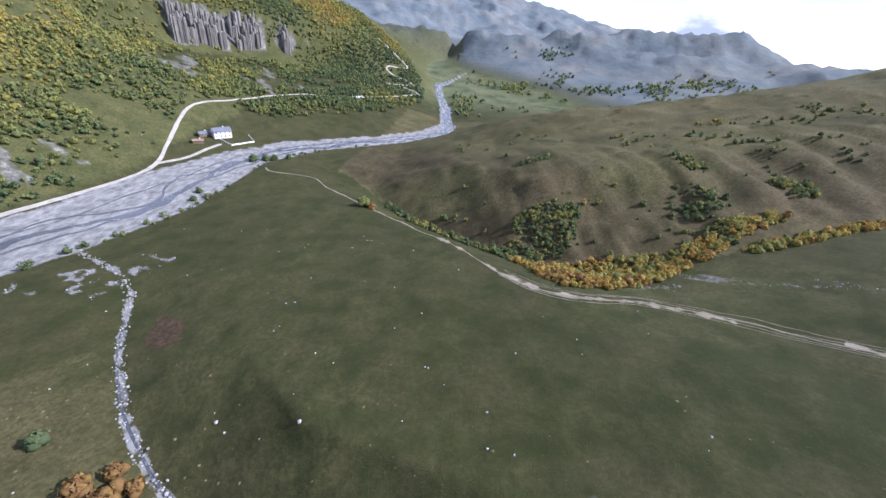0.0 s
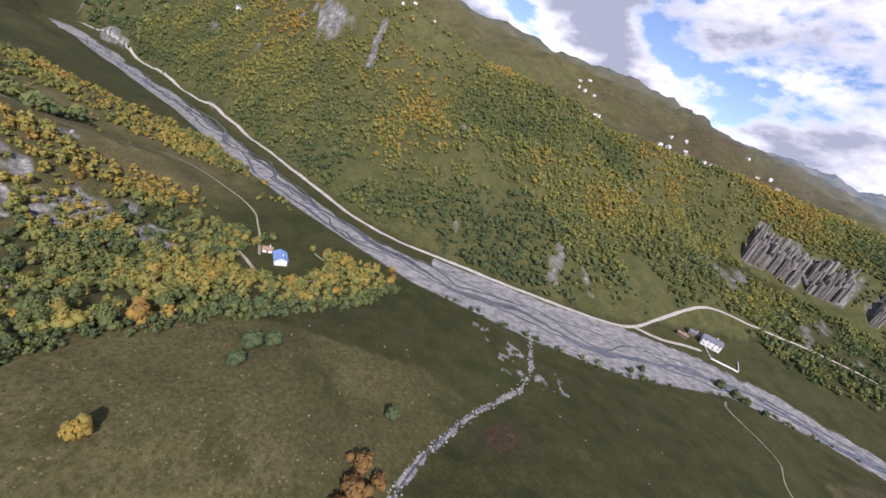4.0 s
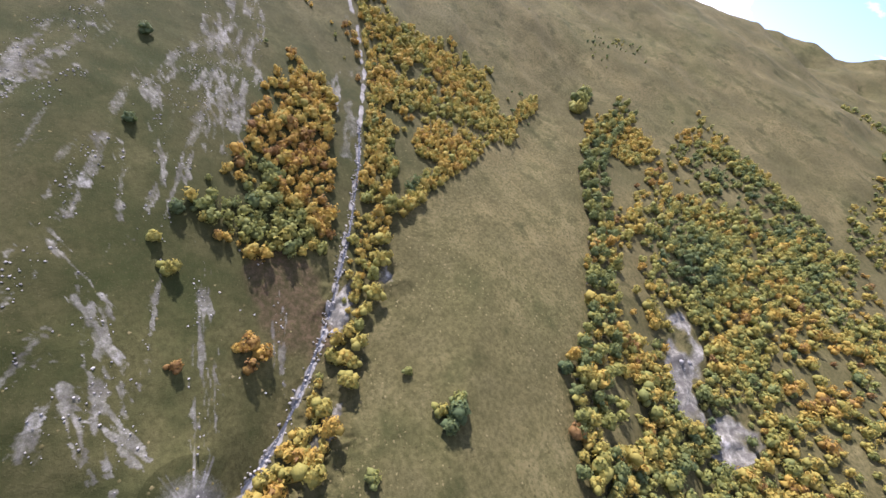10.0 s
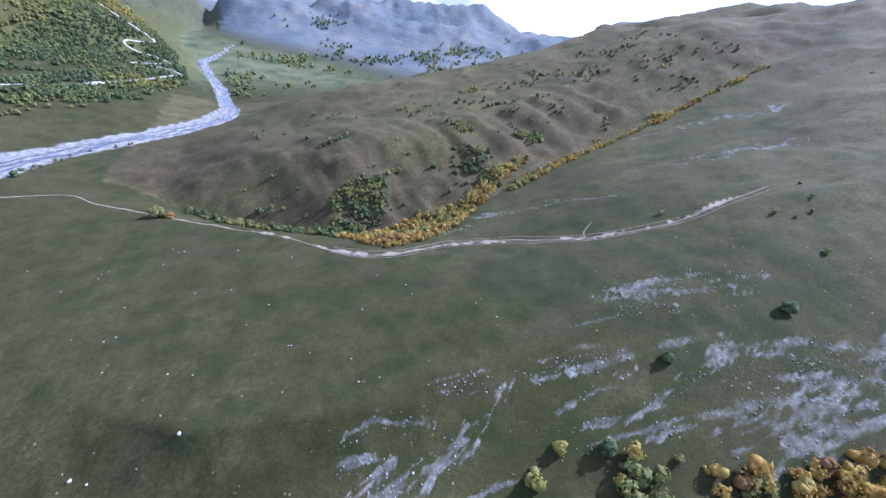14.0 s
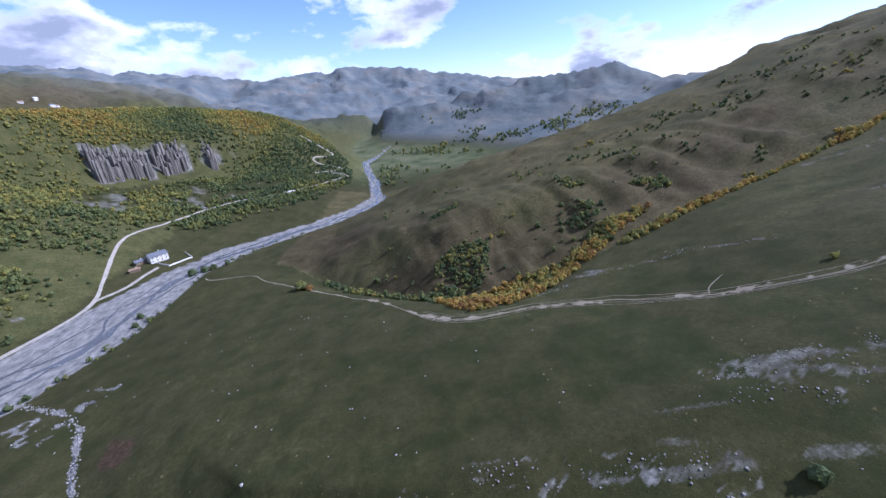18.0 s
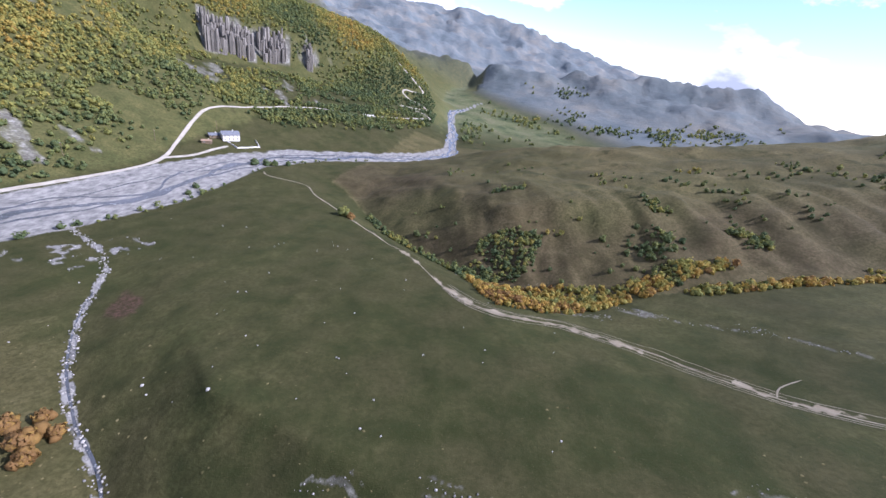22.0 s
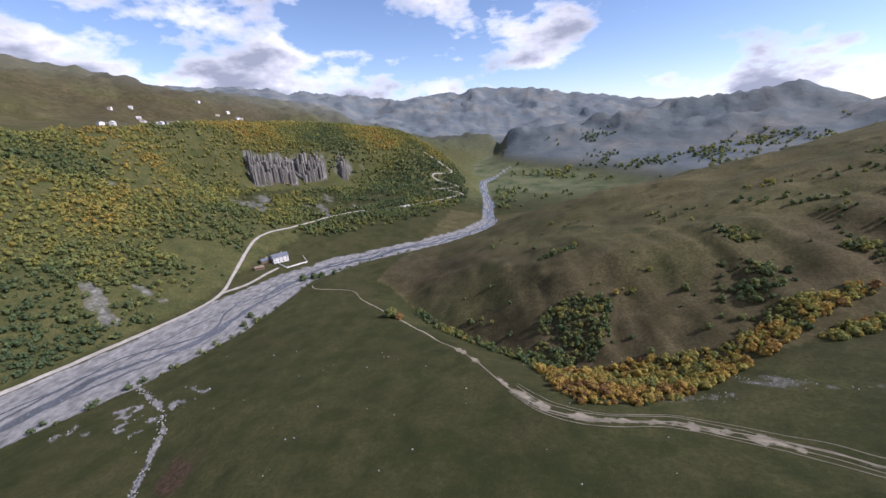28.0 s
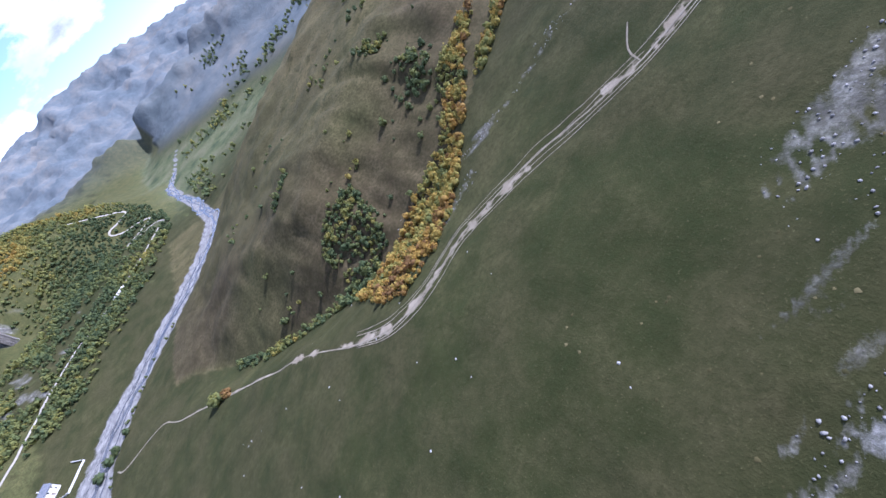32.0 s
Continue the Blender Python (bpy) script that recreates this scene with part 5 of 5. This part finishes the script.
for i, (lx, ly) in enumerate(lip_run):
    for back in (5, 11, 18):
        d = lip_run[min(i + 1, len(lip_run) - 1)] - lip_run[max(i - 1, 0)]
        nx, ny = d[1] / np.hypot(*d), -d[0] / np.hypot(*d)
        if pick.random() < 0.78:
            kind = pick.choice(["green_tree", "green_tree", "olive_tree", "gold_tree", "green_tree", "olive_tree"])
            look_ = {"green_tree": "dark green", "olive_tree": "yellow-green", "gold_tree": "golden"}[kind]
            SINGLE.append((kind, float(lx + nx * back + pick.uniform(-2, 2)), float(ly + ny * back + pick.uniform(-2, 2)), pick.uniform(0.7, 1.15), look_ + " tree among others along the ravine edge", "ravine edge trees"))
for x, y in zip(np.linspace(-44, 66, 26), np.interp(np.linspace(-44, 66, 26), [-44, -28, -8, 12, 32, 66], [48, 35, 22, 14, 7, -5])):
    kind = pick.choice(["gold_tree", "gold_tree", "orange_tree", "olive_tree"])
    look_ = {"gold_tree": "golden", "orange_tree": "orange", "olive_tree": "yellow-green"}[kind]
    SINGLE.append((kind, float(x + pick.uniform(-2, 2)), float(y - pick.uniform(2, 8)), pick.uniform(0.7, 1.2), look_ + " tree on the steep bank of the gully", "gully bank trees"))
plant(SINGLE)

# ---------------------------------------------------------------- meadow boulders
def boulders():
    g = random.Random(9)
    meshes = []
    for k in range(4):
        bm = bmesh.new()
        bmesh.ops.create_icosphere(bm, subdivisions=2, radius=1.0)
        for v in bm.verts:
            n = noise.noise(v.co * 1.3 + Vector((k * 5, 0, 0)))
            v.co = v.co * (1 + 0.35 * n)
            v.co.z = v.co.z * 0.7 + 0.35
        me = bpy.data.meshes.new("boulder")
        bm.to_mesh(me)
        bm.free()
        me.materials.append(PALE)
        meshes.append(me)
    spots = [(-61.4, 106, 0.6), (-86, 108.5, 0.5), (-67, 20, 0.6)]
    for _ in range(110):
        spots.append((g.uniform(-190, 30), g.uniform(40, 230), g.uniform(0.14, 0.36)))
    for x, y, s in spots:
        if bool(bare(np.array([x]), np.array([y]))[0]) or float(to_line(np.array([x]), np.array([y]), STREAM)[0][0]) < 6:
            continue
        ob = new("boulder", g.choice(meshes))
        ob.matrix_basis = Matrix.LocRotScale((x, y, float(ground_z(x, y)) - 0.2 * s), Euler((0, 0, g.uniform(0, 6))), Vector((s, s * g.uniform(0.7, 1.1), s)))
        tagged(ob, "pale weathered boulder lying in meadow grass", "boulder", "meadow boulders")


boulders()

# ---------------------------------------------------------------- buildings
def plaster(name, a, b):
    m = Mat(name, 0.85, 0.2)
    return m.colour(m.ramp(m.noise(0.9, 6, 0.65), (0.35, a), (0.65, b)))


WHITE = plaster("white_plaster", (0.55, 0.53, 0.50), (0.78, 0.76, 0.73))
SLATE = plaster("slate_roof", (0.10, 0.11, 0.13), (0.19, 0.20, 0.23))
BLUE = plaster("blue_sheet_roof", (0.10, 0.18, 0.36), (0.20, 0.30, 0.52))
RUSTY = plaster("brown_sheet_roof", (0.20, 0.13, 0.09), (0.33, 0.24, 0.17))
WOOD = plaster("weathered_timber", (0.12, 0.09, 0.06), (0.26, 0.20, 0.14))
PANE = Mat("window_glass", 0.12, 0.6).colour((0.03, 0.035, 0.045))


def box(bm, x0, x1, y0, y1, z0, z1):
    v = [bm.verts.new(p) for p in ((x0, y0, z0), (x1, y0, z0), (x1, y1, z0), (x0, y1, z0), (x0, y0, z1), (x1, y0, z1), (x1, y1, z1), (x0, y1, z1))]
    for f in ((3, 2, 1, 0), (4, 5, 6, 7), (0, 1, 5, 4), (1, 2, 6, 5), (2, 3, 7, 6), (3, 0, 4, 7)):
        bm.faces.new([v[i] for i in f])


def boxed(*dims):
    bm = bmesh.new()
    for d in dims:
        box(bm, *d)
    return bm


def gable_wall(w, d, h, rise):
    bm = bmesh.new()
    lo = [bm.verts.new(p) for p in ((-w, -d, -1.5), (w, -d, -1.5), (w, d, -1.5), (-w, d, -1.5))]
    hi = [bm.verts.new(p) for p in ((-w, -d, h), (w, -d, h), (w, d, h), (-w, d, h))]
    r0, r1 = bm.verts.new((-w, 0, h + rise)), bm.verts.new((w, 0, h + rise))
    bm.faces.new((lo[0], lo[1], hi[1], hi[0]))
    bm.faces.new((lo[2], lo[3], hi[3], hi[2]))
    bm.faces.new((lo[1], lo[2], hi[2], r1, hi[1]))
    bm.faces.new((lo[3], lo[0], hi[0], r0, hi[3]))
    return bm


def gable_roof(w, d, h, rise, over=0.5, thick=0.18):
    bm = bmesh.new()
    w, k = w + over, rise / d
    e = d + over
    rows = []
    for up in (0.02, thick):
        rows.append([[bm.verts.new((sx * w, y, h + rise - abs(y) * k + up)) for y in (-e, 0, e)] for sx in (-1, 1)])
    lo, hi = rows
    for i in (0, 1):
        bm.faces.new((hi[0][i], hi[1][i], hi[1][i + 1], hi[0][i + 1]))
        bm.faces.new((lo[0][i + 1], lo[1][i + 1], lo[1][i], lo[0][i]))
    for s in (0, 1):
        for i in (0, 1):
            bm.faces.new((lo[s][i], lo[s][i + 1], hi[s][i + 1], hi[s][i]) if s else (hi[s][i], hi[s][i + 1], lo[s][i + 1], lo[s][i]))
    bm.faces.new((lo[0][0], lo[1][0], hi[1][0], hi[0][0]))
    bm.faces.new((hi[0][2], hi[1][2], lo[1][2], lo[0][2]))
    return bm


def house(x, y, turn, w, d, h, rise, wall, roof, label, group="", floors=1, detail=True, name="house"):
    home = empty(name, Matrix.LocRotScale((x, y, float(ground_z(x, y))), Euler((0, 0, radians(turn))), None), label, "house", group)
    part("wall", gable_wall(w, d, h, rise), wall, home)
    part("roof", gable_roof(w, d, h, rise), roof, home)
    bays = max(1, int(w / 1.6))
    for fl in range(floors):
        for side in (-1, 1):
            for b in range(bays):
                if side < 0 and fl == 0 and b == bays // 2:
                    door = part("door", boxed((-0.5, 0.5, -0.05, 0.05, 0, 2.05)), WOOD, home, m=pose(-w + (b + 0.5) * 2 * w / bays, side * (d + 0.02), 0.05))
                    continue
                win = part("window", boxed((-0.55, 0.55, -0.03, 0.03, -0.65, 0.65)), WHITE, home, m=pose(-w + (b + 0.5) * 2 * w / bays, side * (d + 0.01), 1.55 + fl * 2.7))
                if detail:
                    part("pane", boxed((-0.45, 0.45, -0.045, 0.045, -0.55, 0.55)), PANE, win, "dark glass pane")
    if detail:
        part("chimney", boxed((-0.3, 0.3, -0.3, 0.3, h + rise * 0.4, h + rise + 0.9)), WHITE, home, m=pose(w * 0.4, d * 0.3, 0))
    return home


house(-272, 377, 55, 7.5, 5.0, 5.6, 2.4, WHITE, SLATE, "two-storey white house with slate-grey roof beside the river", floors=2)
house(-283, 369, 55, 4.5, 3.5, 2.8, 1.3, WOOD, SLATE, "low dark timber outbuilding beside the white house", name="outbuilding")
house(-277, 353, 40, 4.0, 2.6, 2.3, 0.8, WOOD, RUSTY, "low brown-roofed shed on the gravel lane", name="shed")
house(-236, 33, 20, 5.0, 3.4, 3.0, 1.6, WHITE, BLUE, "small white cottage with bright blue metal roof", name="cottage")
house(-243, 24, 100, 2.6, 2.0, 2.2, 0.8, WHITE, RUSTY, "small pale hut beside the blue-roofed cottage", name="hut")
house(-155, -33, 40, 1.6, 1.3, 2.0, 0.5, WHITE, RUSTY, "tiny white hut at the foot of the ravine", name="hut")


def yard_wall():
    home = empty("yard_wall", pose(-260, 379, float(ground_z(-260, 379))), "low white-washed wall round a grass yard", "wall")
    run = [(-268, 369), (-254, 364), (-244, 383), (-256, 393)]
    for (x0, y0), (x1, y1) in zip(run[:-1], run[1:]):
        n = int(math.dist((x0, y0), (x1, y1)) / 3.0)
        a = math.atan2(y1 - y0, x1 - x0)
        for k in range(n):
            t = (k + 0.5) / n
            x, y = x0 + (x1 - x0) * t, y0 + (y1 - y0) * t
            half = math.dist((x0, y0), (x1, y1)) / n / 2
            part("wall_panel", boxed((-half, half, -0.15, 0.15, -0.6, 1.3)), WHITE, home, m=pose(x + 260, y - 379, float(ground_z(x, y)) - float(ground_z(-260, 379)), 0, 0, math.degrees(a)))


yard_wall()


def utility_pole(x, y):
    home = empty("utility_pole", pose(x, y, float(ground_z(x, y))), "weathered timber power pole near the road", "utility pole", "valley power poles")
    bm = bmesh.new()
    bmesh.ops.create_cone(bm, segments=8, radius1=0.17, radius2=0.11, depth=9.5, cap_ends=True)
    part("pole", bm, WOOD, home, m=pose(0, 0, 4.5))
    arm = part("crossarm", boxed((-1.0, 1.0, -0.06, 0.06, -0.06, 0.06)), WOOD, home, m=pose(0, 0.2, 8.6))
    for k in (-0.85, 0, 0.85):
        bm = bmesh.new()
        bmesh.ops.create_cone(bm, segments=6, radius1=0.07, radius2=0.05, depth=0.22, cap_ends=True)
        part("insulator", bm, WHITE, arm, "white porcelain insulator", m=pose(k, 0, 0.17))


for x, y in ((-330, 410), (-292, 384), (-296, 318), (-300, 250)):
    utility_pole(x, y)


def gallery():
    """The short concrete bridge parapet on the hillside road."""
    z = float(ground_z(-222, 606))
    home = empty("road_bridge", Matrix.LocRotScale((-222, 606, z), Euler((0, 0, radians(47))), None), "short pale concrete bridge on the hillside road", "bridge")
    part("deck", boxed((-9, 9, -2.6, 2.6, -0.6, 0.45)), WHITE, home)
    for side in (-1, 1):
        part("parapet", boxed((-9, 9, side * 2.6 - 0.15, side * 2.6 + 0.15, 0.45, 1.4)), WHITE, home)


gallery()

# villages on the terraces above the valley wall
pick = random.Random(31)
VILLAGES = [(-640, 375, 3, 22, 12), (-600, 470, 2, 14, 8), (-585, 565, 4, 18, 10), (-700, 600, 5, 60, 30), (-900, 740, 6, 70, 50), (-880, 950, 6, 70, 50), (-1080, 520, 5, 50, 30), (-1250, 60, 9, 70, 60), (-900, -285, 12, 70, 45), (-760, -165, 8, 40, 25), (-1320, -590, 14, 90, 70), (-1100, -440, 10, 90, 50)]
for vx, vy, count, rx, ry in VILLAGES:
    for _ in range(count):
        x, y = vx + pick.uniform(-rx, rx), vy + pick.uniform(-ry, ry)
        wide = pick.uniform(3.0, 5.2)
        roof = pick.choice([SLATE, RUSTY, RUSTY, WHITE])
        tint = {SLATE: "grey", RUSTY: "brown", WHITE: "pale"}[roof]
        house(x, y, pick.uniform(0, 180), wide, pick.uniform(2.6, 3.8), pick.uniform(2.8, 4.6), pick.uniform(1.4, 2.2), WHITE, roof, "white village house with a " + tint + " roof on the terrace", "village houses", 1, False)
